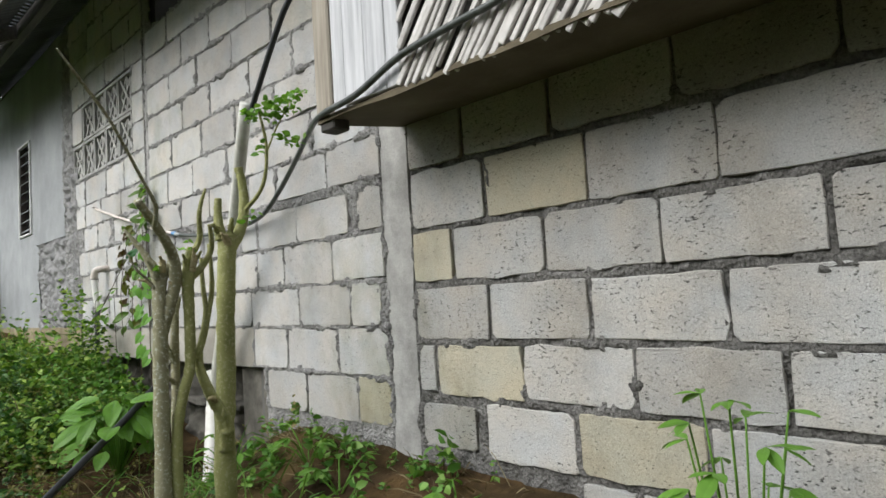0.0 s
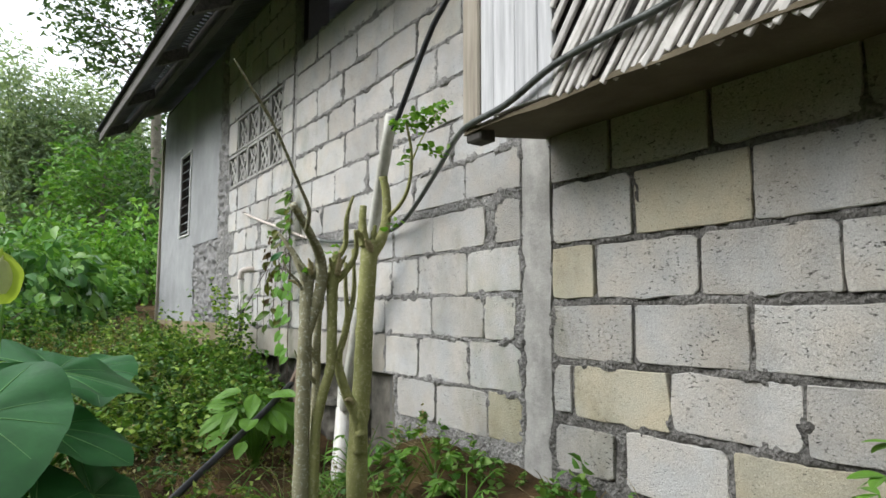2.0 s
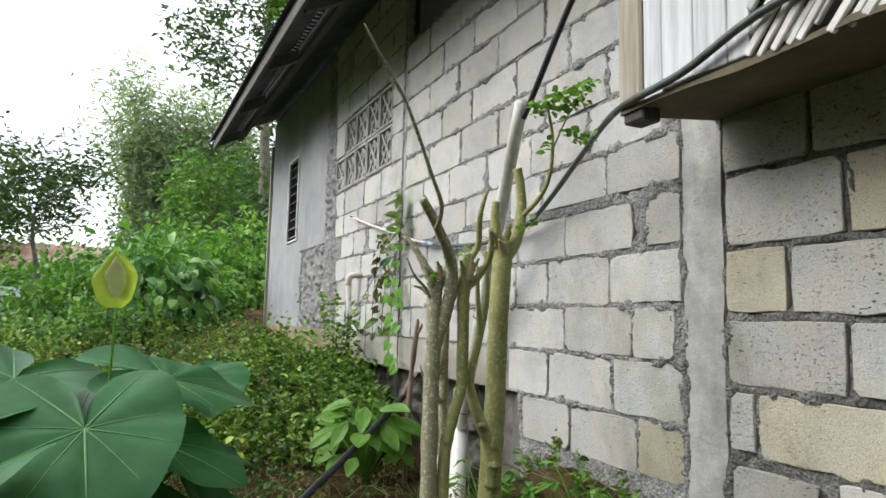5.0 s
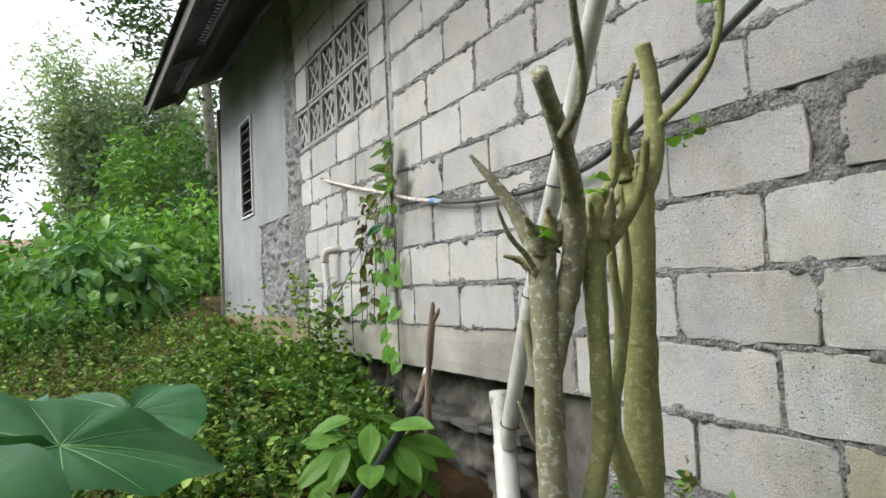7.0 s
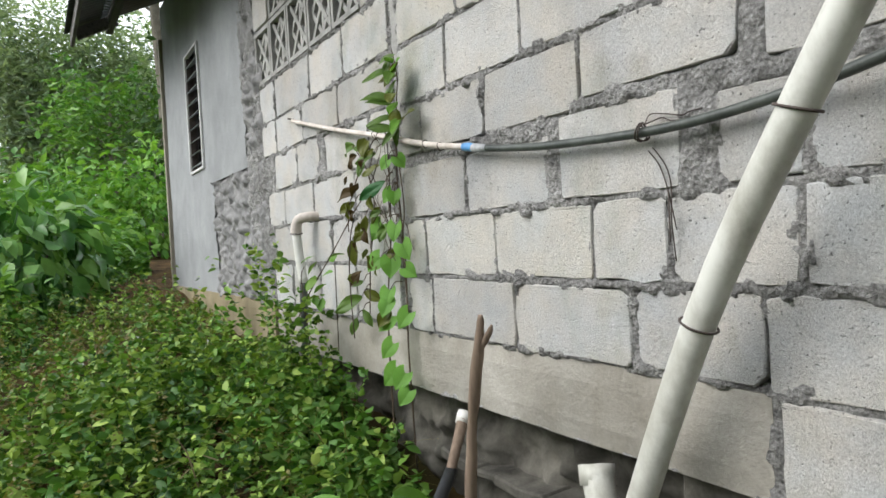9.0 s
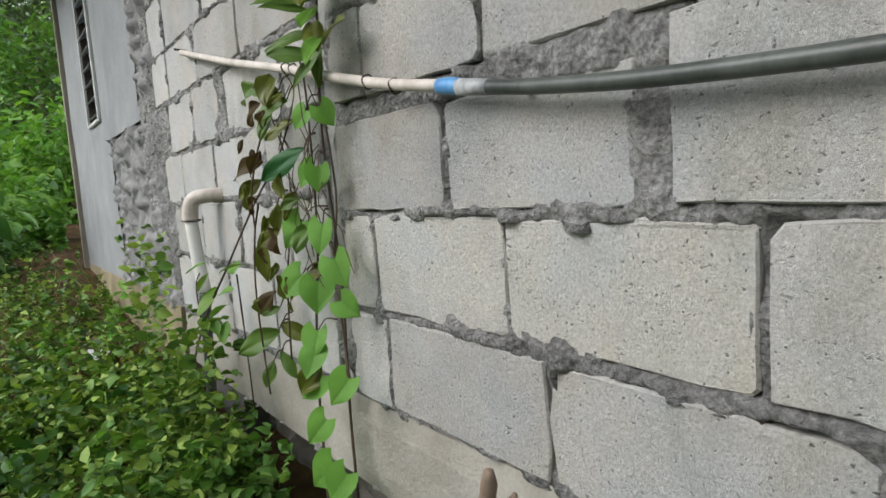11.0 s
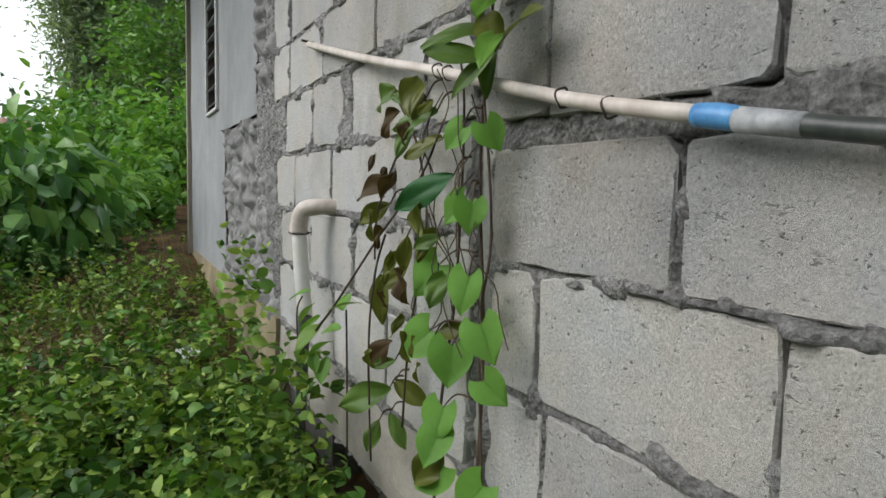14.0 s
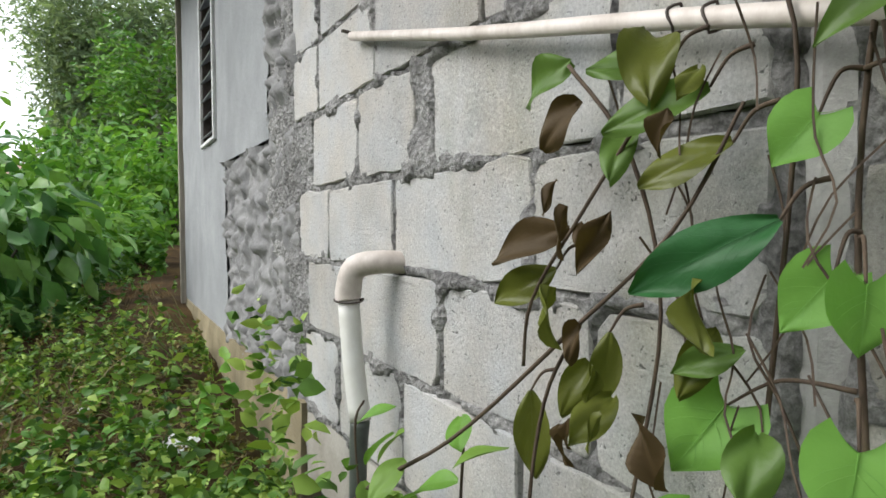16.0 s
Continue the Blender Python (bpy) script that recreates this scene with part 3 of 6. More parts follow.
for i in range(9):
    y0 = 3.70 + 0.11 * i
    ledge.bar((0.11, y0, 0.80 + 0.008 * math.sin(i * 2.3)), (0.11 + 0.01 * math.sin(i), y0 + 0.118, 0.80 + 0.008 * math.sin(i * 2.3 + 2.3)), 0.14, 0.035 + 0.01 * math.sin(i * 1.9))
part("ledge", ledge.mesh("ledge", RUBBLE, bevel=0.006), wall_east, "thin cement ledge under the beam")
jamb = Shape().box(0.035, 0.16, 3.285, 3.30, 0.4, 1.05)
part("broken_edge", jamb.mesh("broken_edge", MORTAR), wall_east)
gap_post = Shape().box(0.015, 0.12, 3.32, 3.385, 0.40, 1.04).box(0.048, 0.16, 3.395, 3.67, 0.32, 1.042)
part("stub_post", gap_post.mesh("stub_post", RUBBLE, bevel=0.01), wall_east, "dark concrete stub")

# plaster and roughcast
plaster_keep = lambda y, z: (y > np.where(z < 2.08, 7.62, 6.70) + 0.03 * noise2(z * 9, y * 2, 51)) & ~((y > 7.86) & (y < 8.34) & (z > 2.22) & (z < 3.19))
relief("plaster", np.arange(6.6, 9.4, 0.02), np.arange(1.24, 3.96, 0.02), plaster_keep, lambda y, z: -0.016 + 0.003 * noise2(y * 3, z * 3, 52) + 0.0015 * noise2(y * 14, z * 9, 53), PLASTER, "smooth grey cement plaster")


def lumps(y, z):
    a = 0.55 * noise2(y * 8 + 3, z * 10, 61) + 0.65 * noise2(y * 19, z * 23, 62) + 0.45 * noise2(y * 43, z * 47, 63)
    fade = np.clip((y - wall_edge(z)) / 0.06, 0, 1) * np.clip((np.where(z < 2.08, 7.68, 6.76) - y) / 0.05, 0, 1)
    return 0.0 - 0.034 * np.clip(a + 0.25, 0, 1.3) * fade - 0.004 * noise2(y * 70, z * 70, 64)


rough_keep = lambda y, z: (y > wall_edge(z)) & (y < np.where(z < 2.08, 7.68, 6.76))
relief("roughcast", np.arange(6.2, 7.8, 0.0125), np.arange(1.24, 3.96, 0.0125), rough_keep, lumps, ROUGHCAST, "lumpy unsmoothed cement render")

# rest of the house shell
for nm, b in (("wall_north", (0.034, 6.0, 9.22, 9.38, 0.5, WALL_TOP)), ("wall_south", (0.034, 6.0, -5.16, -5.0, 0.3, WALL_TOP)), ("wall_back", (6.0, 6.16, -5.16, 9.38, 0.3, WALL_TOP))):
    tagged(new(nm, Shape().box(*b).mesh(nm, PLASTER)), "plain grey cement house wall", "wall", kind="structure")
tagged(new("floor", Shape().box(0.2, 6.0, -5.0, 9.22, 0.9, 1.0).mesh("floor", INSIDE)), "bare concrete house floor", "floor", kind="structure")


# decorative vent blocks
def breeze_mesh(w, h):
    s = Shape()
    t = 0.022
    x = (0.0, 0.07)
    s.box(*x, -w / 2, -w / 2 + t, -h / 2, h / 2).box(*x, w / 2 - t, w / 2, -h / 2, h / 2)
    s.box(*x, -w / 2 + t, w / 2 - t, -h / 2, -h / 2 + t).box(*x, -w / 2 + t, w / 2 - t, h / 2 - t, h / 2)
    a, b = w / 2 - t, h / 2 - t
    for k, (p, q) in enumerate((((-a, -b), (a, b)), ((-a, b), (a, -b)), ((0, -b), (-a, 0)), ((-a, 0), (0, b)), ((0, b), (a, 0)), ((a, 0), (0, -b)), ((0, -b), (0, b)))):
        s.bar((0.035 + 0.0015 * k, *p), (0.035 + 0.0015 * k, *q), 0.024, 0.045, up=(1, 0, 0))
    return s.mesh("breeze_block", COLUMN)


breeze = breeze_mesh(0.272, 0.305)
for r in range(2):
    for c in range(5):
        if r == 1 and c == 4:
            continue
        part("breeze_block", breeze, wall_east).location = (-0.008, 5.185 + 0.281 * c, 2.658 + 0.313 * r)
part("block", block_mesh(0.25, 0.29, block_rnd), wall_east).location = (0.0, 6.31, 2.972)
back = Shape().box(0.033, 0.19, 6.175, 6.46, 2.815, 3.13)
part("wall_infill", back.mesh("wall_infill", INSIDE), wall_east)


# louvre window
def louvre_window():
    w = new("window_1")
    w.location = (0.0, 8.1, 2.705)
    tagged(w, "narrow louvre window with white frame and dark glass blades", "window", kind="structure")
    fr = Shape()
    fr.box(-0.034, 0.0, -0.245, -0.222, -0.49, 0.49).box(-0.034, 0.0, 0.222, 0.245, -0.49, 0.49)
    fr.box(-0.034, 0.0, -0.222, 0.222, -0.49, -0.468).box(-0.034, 0.0, -0.222, 0.222, 0.468, 0.49)
    part("window_frame", fr.mesh("window_frame", FRAME_WHITE, bevel=0.004), w, "white painted frame")
    rv = Shape()
    rv.box(0.0, 0.19, -0.242, -0.225, -0.485, 0.485).box(0.0, 0.19, 0.225, 0.242, -0.485, 0.485)
    part("reveal", rv.mesh("reveal", INSIDE), w, "dark inner sides of the opening")
    blade = Shape().box(-0.055, 0.055, -0.2, 0.2, -0.003, 0.003, pose(0, 0, 0, 0, -36, 0)).mesh("blade", LOUVRE)
    for i in range(9):
        part("blade", blade, w).location = (0.012, 0, -0.41 + 0.102 * i)
    for sy in (-0.21, 0.21):
        part("blade_holder", Shape().box(-0.02, 0.03, sy - 0.008, sy + 0.008, -0.465, 0.465).mesh("blade_holder", WIRE), w)


louvre_window()

# ---- roof ----
EAVE_X, SLOPE = -0.76, 0.50


def eave_z(y):
    return 3.44 + 0.035 * (y - 4.5)


def build_roof():
    roof = thing("roof", (0, 0, 0), "dark corrugated sheet roof with deep shaded eaves", "roof", kind="structure")
    ys = np.arange(-5.4, 9.72, 0.02)

    def sheet(nm, x0, x1):
        xs = np.array([x0, x1])
        Y, X = np.meshgrid(ys, xs, indexing="ij")
        Z = eave_z(Y) + SLOPE * (X - EAVE_X) + 0.012 * np.sin(Y * 2 * math.pi / 0.078) + 0.10
        V = np.stack([X, Y, Z], -1).reshape(-1, 3)
        V = np.concatenate([V, V + [0, 0, 0.004]])
        n, m = Y.shape
        i = np.arange(n * m).reshape(n, m)
        F = np.stack([i[:-1, :-1], i[1:, :-1], i[1:, 1:], i[:-1, 1:]], -1).reshape(-1, 4)
        part(nm, quick_mesh(nm, V, np.concatenate([F, F[:, ::-1] + n * m]), SHEET, True), roof)

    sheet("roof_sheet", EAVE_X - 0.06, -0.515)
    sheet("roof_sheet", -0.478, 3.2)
    teeth = Shape()
    for y in np.arange(-5.3, 9.6, 0.078):
        z = eave_z(y) + SLOPE * (-0.496 - EAVE_X) + 0.10
        teeth.box(-0.52, -0.472, y, y + 0.040, z - 0.018, z + 0.014)
    part("sheet_lap", teeth.mesh("sheet_lap", SHEET), roof)
    back_ys = ys[::4]
    V, F = [], []
    for i, y in enumerate(back_ys):
        V += [(3.2, y, eave_z(y) + SLOPE * (3.2 - EAVE_X) + 0.1), (6.9, y, eave_z(y) + 1.7 + 0.1)]
        if i:
            F.append([2 * i - 2, 2 * i, 2 * i + 1, 2 * i - 1])
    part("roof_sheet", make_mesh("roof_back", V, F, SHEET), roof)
    y0, y1 = -5.4, 9.66
    for nm, x, dz, w, h in (("fascia_board", EAVE_X, 0.02, 0.03, 0.14), ("eave_beam", -0.44, 0.005, 0.06, 0.11), ("wall_plate", 0.10, -0.02, 0.10, 0.12)):
        a = (x, y0, eave_z(y0) + SLOPE * (x - EAVE_X) + dz)
        b = (x, y1, eave_z(y1) + SLOPE * (x - EAVE_X) + dz)
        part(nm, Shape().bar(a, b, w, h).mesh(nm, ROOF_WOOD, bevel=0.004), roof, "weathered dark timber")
    for y in (9.45, 7.7, 6.2, 4.9, 3.6, 2.2, 0.8, -0.6):
        a = (EAVE_X + 0.02, y, eave_z(y) + 0.012)
        b = (-0.40, y, eave_z(y) + SLOPE * 0.36 + 0.012)
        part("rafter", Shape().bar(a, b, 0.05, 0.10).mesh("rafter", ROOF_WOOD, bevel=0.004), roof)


build_roof()
corner = thing("corner_post", (-0.03, 9.40, 1.2), "thin weathered timber strip at the house corner", "post")
part("strip", Shape().box(-0.02, 0.03, -0.015, 0.03, -0.1, 2.45).mesh("strip", POST_WOOD, bevel=0.004), corner)


# ---- slatted dish cupboard hanging out of the wall ----
def dish_cupboard():
    c = thing("slatted_cupboard", (0, 1.2, 1.97), "projecting kitchen cupboard with whitewashed planks and slanting slats", "cupboard")

    def P(sh):
        sh.v = [Vector(v) - Vector((0, 1.2, 1.97)) for v in sh.v]
        return sh

    n = 28
    V, F = [], []
    for i in range(n + 1):
        y = -1.6 + (2.172 + 1.6) * i / n
        fx = -0.408 + 0.004 * math.sin(i * 2.1) + 0.003 * math.sin(i * 5.3)
        V += [(fx, y, 1.985 + 0.003 * math.sin(i * 1.7)), (0.0, y, 2.035), (0.0, y, 2.055), (fx + 0.006, y, 2.004 + 0.004 * math.sin(i * 3.1))]
        if i:
            for k in range(4):
                F.append([4 * i - 4 + k, 4 * i + k, 4 * i + (k + 1) % 4, 4 * i - 4 + (k + 1) % 4])
    F += [[3, 2, 1, 0], [4 * n, 4 * n + 1, 4 * n + 2, 4 * n + 3]]
    s = Shape()
    s.v, s.f = [Vector(v) for v in V], F
    part("shelf_slab", P(s).mesh("shelf_slab", SLAB), c, "rough brown shelf slab")
    part("post", P(Shape().box(-0.405, -0.36, 2.088, 2.18, 2.0, 2.95)).mesh("post", POST_WOOD, bevel=0.006), c, "bare weathered post")
    part("bracket", P(Shape().box(-0.40, -0.33, 2.085, 2.165, 1.955, 1.995)).mesh("bracket", ROOF_WOOD, bevel=0.005), c, "dark bracket under the corner")
    edges = [1.735, 1.80, 1.905, 2.015, 2.086]
    for a, b in zip(edges[:-1], edges[1:]):
        z0 = 2.012 + 0.008 * math.sin(a * 40)
        part("plank", P(Shape().box(-0.398 - 0.003 * math.sin(b * 50), -0.378, a + 0.0015, b - 0.0015, z0, 2.95)).mesh("plank", WHITE_PLANK, bevel=0.003), c)
    rnd = random.Random(5)
    for i in range(-9, 24):
        y = 1.745 - 0.0335 * i + rnd.uniform(-0.004, 0.004)
        if y < 0.97:
            break
        lean = 0.80 + rnd.uniform(-0.03, 0.03)
        z = 2.008 + rnd.uniform(-0.022, 0.012) - (0.016 if y < 1.2 else 0)
        if i < 0:
            z, y = z + (y - 1.732) / lean, 1.732
        L = 0.85
        a = Vector((-0.402 + 0.005 * (i % 2), y, z))
        b = a + Vector((0, -lean * L * 0.78, L * 0.78))
        w = rnd.uniform(0.0165, 0.0225)
        part("slat", P(Shape().bar(a, b, w, 0.013, up=(1, 0, 0))).mesh("slat", SLAT_WOOD, bevel=0.003), c)
    for y, z in ((1.66, 2.02), (1.42, 1.995), (1.22, 1.985), (1.10, 1.98), (1.02, 1.972)):
        a = Vector((-0.395, y, z))
        part("slat_offcut", P(Shape().bar(a, a + Vector((0.004, -0.055, 0.05)), 0.03, 0.012, up=(1, 0, 0))).mesh("slat_offcut", SLAT_WOOD, bevel=0.002), c)
    part("rail", P(Shape().box(-0.385, -0.365, 0.4, 1.74, 2.10, 2.13)).mesh("rail", ROOF_WOOD), c)
    part("top_board", P(Shape().box(-0.42, 0.0, -1.6, 2.18, 2.95, 2.98)).mesh("top_board", ROOF_WOOD), c)
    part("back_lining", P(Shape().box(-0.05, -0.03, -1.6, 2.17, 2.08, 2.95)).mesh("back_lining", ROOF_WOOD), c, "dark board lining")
    part("end_board", P(Shape().box(-0.40, -0.05, 2.14, 2.165, 2.08, 2.95)).mesh("end_board", ROOF_WOOD), c)


dish_cupboard()


# ---- pipes and hoses ----
def wall_pipe():
    p = thing("water_pipe", (0, 5.0, 2.0), "faded white water pipe strapped along the block wall", "pipe")
    O = Vector((0, 5.0, 2.0))
    sub = lambda pts: [Vector(q) - O for q in pts]
    part("pipe", Shape().tube(sub([(-0.03, 5.82, 2.20), (-0.04, 5.3, 2.068), (-0.045, 4.9, 1.976), (-0.045, 4.52, 1.882), (-0.042, 4.30, 1.841)]), 0.0100, 12, 3).mesh("pipe", PIPE_PINK, True), p)
    part("tape", Shape().tube(sub([(-0.042, 4.317, 1.843), (-0.042, 4.29, 1.839), (-0.042, 4.265, 1.834)]), [0.0122, 0.0135, 0.0122], 12, 3).mesh("tape", BLUE, True), p, "blue tape wrapped joint")
    part("tape_end", Shape().tube(sub([(-0.042, 4.268, 1.834), (-0.042, 4.20, 1.823)]), [0.0128, 0.0118], 12, 2).mesh("tape_end", TAPE_GREY, True), p, "greyish tape end")
    for y, z in ((4.535, 1.886), (4.445, 1.864), (4.86, 1.967), (4.90, 1.977)):
        ring = [(-0.043 + 0.0125 * math.cos(a), y + 0.004 * math.sin(3 * a), z + 0.0125 * math.sin(a)) for a in np.linspace(0, 2 * math.pi, 9)]
        part("wire_tie", Shape().tube(sub(ring), 0.0016, 5, 2).mesh("wire_tie", WIRE, True), p, "rusty wire tie")
    part("nail", Shape().tube(sub([(0.02, 5.84, 2.208), (-0.05, 5.83, 2.212)]), 0.004, 6, 1).mesh("nail", WIRE), p)


wall_pipe()


def supply_hose():
    h = thing("hose", (0, 3.2, 1.8), "dark green-black hose running up from the water pipe", "hose")
    pts = [(-0.042, 4.23, 1.828), (-0.045, 4.1, 1.808), (-0.045, 3.9, 1.787), (-0.045, 3.6, 1.772), (-0.05, 3.36, 1.785), (-0.07, 3.15, 1.815), (-0.12, 2.92, 1.885), (-0.2, 2.65, 1.965),
           (-0.32, 2.35, 2.015), (-0.415, 2.13, 2.01), (-0.425, 1.92, 2.025), (-0.425, 1.70, 2.085), (-0.425, 1.46, 2.105), (-0.425, 1.28, 2.118), (-0.43, 0.8, 2.2), (-0.43, 0.2, 2.36), (-0.43, -0.8, 2.6)]
    part("hose_body", Shape().tube([Vector(q) - Vector((0, 3.2, 1.8)) for q in pts], 0.0108, 12, 5).mesh("hose_body", HOSE, True), h)
    rnd = random.Random(3)
    for y, z in ((3.655, 1.774), (3.648, 1.774)):
        ring = [(-0.045 + 0.017 * math.cos(a), y + 0.005 * math.sin(2 * a), z + 0.019 * math.sin(a)) for a in np.linspace(0, 2 * math.pi, 9)]
        part("wire_tie", Shape().tube([Vector(q) - Vector((0, 3.2, 1.8)) for q in ring], 0.0022, 5, 2).mesh("wire_tie", WIRE, True), h)


supply_hose()


def loose_wires():
    w = thing("tie_wire", (0, 3.65, 1.79), "thin rusty tie wires hanging on the block wall", "wire")
    O = Vector((0, 3.65, 1.79))
    for pts in ([(-0.03, 3.655, 1.79), (-0.02, 3.65, 1.812), (-0.025, 3.61, 1.806), (-0.02, 3.57, 1.796), (-0.02, 3.55, 1.80), (-0.01, 3.50, 1.803)],
                [(-0.03, 3.652, 1.792), (-0.02, 3.62, 1.800), (-0.03, 3.59, 1.788), (-0.02, 3.56, 1.785)],
                [(-0.03, 3.65, 1.735), (-0.02, 3.63, 1.70), (-0.02, 3.612, 1.645), (-0.03, 3.588, 1.565)],
                [(-0.03, 3.638, 1.74), (-0.025, 3.612, 1.70), (-0.02, 3.604, 1.655), (-0.025, 3.603, 1.58), (-0.02, 3.60, 1.50)],
                [(-0.02, 3.612, 1.648), (-0.035, 3.60, 1.60), (-0.03, 3.605, 1.54)]):
        part("wire", Shape().tube([Vector(q) - O for q in pts], 0.0016, 5, 4).mesh("wire", WIRE, True), w)


loose_wires()


def drain_pipe():
    d = thing("drain_pipe", (-0.05, 5.67, 1.2), "white plastic drain pipe with an elbow out of the wall", "pipe")
    O = Vector((-0.05, 5.67, 1.2))
    part("elbow", Shape().tube([Vector(q) - O for q in [(0.03, 5.60, 1.705), (-0.04, 5.62, 1.712), (-0.085, 5.66, 1.70), (-0.095, 5.675, 1.655), (-0.095, 5.675, 1.635)]], [0.022, 0.023, 0.025, 0.026, 0.026], 14, 4).mesh("elbow", PIPE_PINK, True), d, "stained pinkish elbow")
    part("pipe", Shape().tube([Vector(q) - O for q in [(-0.095, 5.675, 1.64), (-0.09, 5.66, 1.50), (-0.085, 5.64, 1.40)]], 0.0215, 14, 3).mesh("pipe", PVC, True), d)
    part("lower_hose", Shape().tube([Vector(q) - O for q in [(-0.085, 5.64, 1.40), (-0.09, 5.64, 1.33), (-0.10, 5.63, 1.1), (-0.12, 5.62, 0.75)]], [0.02, 0.018, 0.016, 0.016], 10, 3).mesh("lower_hose", HOSE, True), d, "dark hose below the pipe")
    ring = [(-0.095 + 0.028 * math.cos(a), 5.675 + 0.028 * math.sin(a), 1.635 + 0.003 * math.sin(a)) for a in np.linspace(0, 2 * math.pi, 13)]
    part("wire_tie", Shape().tube([Vector(q) - O for q in ring] + [Vector((-0.05, 0.03, 0.40))], 0.0022, 5, 2).mesh("wire_tie", WIRE, True), d)


drain_pipe()


def leaning_pipe():
    p = thing("leaning_pipe", (-0.1, 3.7, 0.5), "long weathered white plastic pipe leaning beside the wall", "pipe")
    O = Vector((-0.1, 3.7, 0.5))
    sub = lambda pts: [Vector(q) - O for q in pts]
    part("pipe", Shape().tube(sub([(-0.085, 3.72, 0.83), (-0.10, 3.69, 0.915), (-0.13, 3.47, 1.40), (-0.19, 3.235, 1.755), (-0.30, 2.86, 2.255)]), [0.030, 0.030, 0.030, 0.029, 0.028], 16, 4).mesh("pipe", PVC_DIRTY, True), p)
    part("sleeve", Shape().tube(sub([(-0.02, 3.86, 1.00), (-0.05, 3.81, 0.90), (-0.075, 3.765, 0.80)]), [0.040, 0.038, 0.040], 16, 3).mesh("sleeve", PVC_DIRTY, True), p, "grey weathered branch sleeve")
    part("lower_pipe", Shape().tube(sub([(-0.07, 3.77, 0.82), (-0.115, 3.70, 0.68), (-0.17, 3.615, 0.52), (-0.22, 3.55, 0.36)]), [0.045, 0.043, 0.043, 0.043], 16, 3).mesh("lower_pipe", PVC, True), p, "clean white lower drain pipe")
    part("collar", Shape().tube(sub([(-0.018, 3.862, 1.005), (-0.028, 3.848, 0.96)]), 0.044, 16, 1).mesh("collar", PVC_DIRTY, True), p)
    for k, (x, y, z, r) in enumerate(((-0.10, 3.69, 0.915, 0.033), (-0.129, 3.475, 1.39, 0.033), (-0.185, 3.25, 1.735, 0.032), (-0.07, 3.79, 0.74, 0.041))):
        ring = [(x + r * math.cos(a), y + r * math.sin(a), z + 0.012 * math.sin(a)) for a in np.linspace(0, 2 * math.pi, 13)]
        part("wire_tie", Shape().tube(sub(ring), 0.0025, 5, 2).mesh("wire_tie", WIRE, True), p)
    c = thing("cable", (-0.3, 2.8, 2.2), "thick black cable rising out of the leaning pipe", "cable")
    O2 = Vector((-0.3, 2.8, 2.2))
    part("sheath", Shape().tube([Vector(q) - O2 for q in [(-0.29, 2.86, 2.19), (-0.305, 2.75, 2.28), (-0.31, 2.63, 2.41), (-0.31, 2.51, 2.54), (-0.31, 2.38, 2.65), (-0.35, 2.1, 2.95), (-0.42, 1.8, 3.3)]], 0.0125, 10, 4).mesh("sheath", BLACK, True), c)


leaning_pipe()


def ground_hose():
    h = thing("drain_hose", (-0.37, 3.95, 0.9), "thick black hose slanting down from the wall to the weeds", "hose")
    O = Vector((-0.37, 3.95, 0.9))
    part("hose_body", Shape().tube([Vector(q) - O for q in [(-0.20, 4.235, 0.93), (-0.36, 4.12, 0.835), (-0.525, 4.0, 0.743), (-0.80, 3.80, 0.60), (-1.083, 3.60, 0.449), (-1.36, 3.40, 0.28), (-1.6, 3.22, 0.17)]], 0.0185, 12, 4).mesh("hose_body", BLACK, True), h)
    part("inlet", Shape().tube([Vector(q) - O for q in [(-0.13, 4.27, 1.05), (-0.16, 4.255, 1.0), (-0.21, 4.228, 0.925)]], [0.017, 0.015, 0.014], 10, 3).mesh("inlet", STAKE_WOOD, True), h, "pale stub pushed into the hose")
    part("inlet_cap", Shape().tube([Vector(q) - O for q in [(-0.115, 4.28, 1.065), (-0.135, 4.27, 1.04)]], [0.022, 0.02], 12, 1).mesh("inlet_cap", PVC, True), h)


ground_hose()


def stake():
    s = thing("wooden_stake", (-0.2, 4.15, 0.55), "rough forked brown stick stuck in the ground", "stake")
    O = Vector((-0.2, 4.15, 0.55))
    part("stick", Shape().tube([Vector(q) - O for q in [(-0.215, 4.16, 0.45), (-0.21, 4.14, 0.8), (-0.205, 4.11, 1.1), (-0.20, 4.07, 1.30), (-0.203, 4.052, 1.375)]], [0.016, 0.015, 0.0145, 0.016, 0.006], 9, 5, 0.13, 2).mesh("stick", STAKE_WOOD, True), s)
    part("fork", Shape().tube([Vector(q) - O for q in [(-0.20, 4.075, 1.28), (-0.188, 4.04, 1.33), (-0.186, 4.03, 1.35)]], [0.010, 0.008, 0.003], 8, 3, 0.1, 4).mesh("fork", STAKE_WOOD, True), s)


stake()


# ---- leaves in bulk ----
LEAF_UV = np.array([(0, 0, 0), (0.34, 0.46, 0.10), (0.34, 0, 0), (0.34, -0.46, 0.10), (0.72, 0.34, 0.03), (0.74, 0, -0.05), (0.72, -0.34, 0.03), (1.0, 0, -0.16)])
LEAF_F = np.array([(0, 2, 1), (0, 3, 2), (1, 2, 5), (1, 5, 4), (2, 3, 6), (2, 6, 5), (4, 5, 7), (5, 6, 7)])
SMALL_UV = np.array([(0, 0, 0), (0.45, 0.42, 0.08), (0.5, 0, 0), (0.45, -0.42, 0.08), (1.0, 0, -0.12)])
SMALL_F = np.array([(0, 2, 1), (0, 3, 2), (1, 2, 4), (2, 3, 4)])


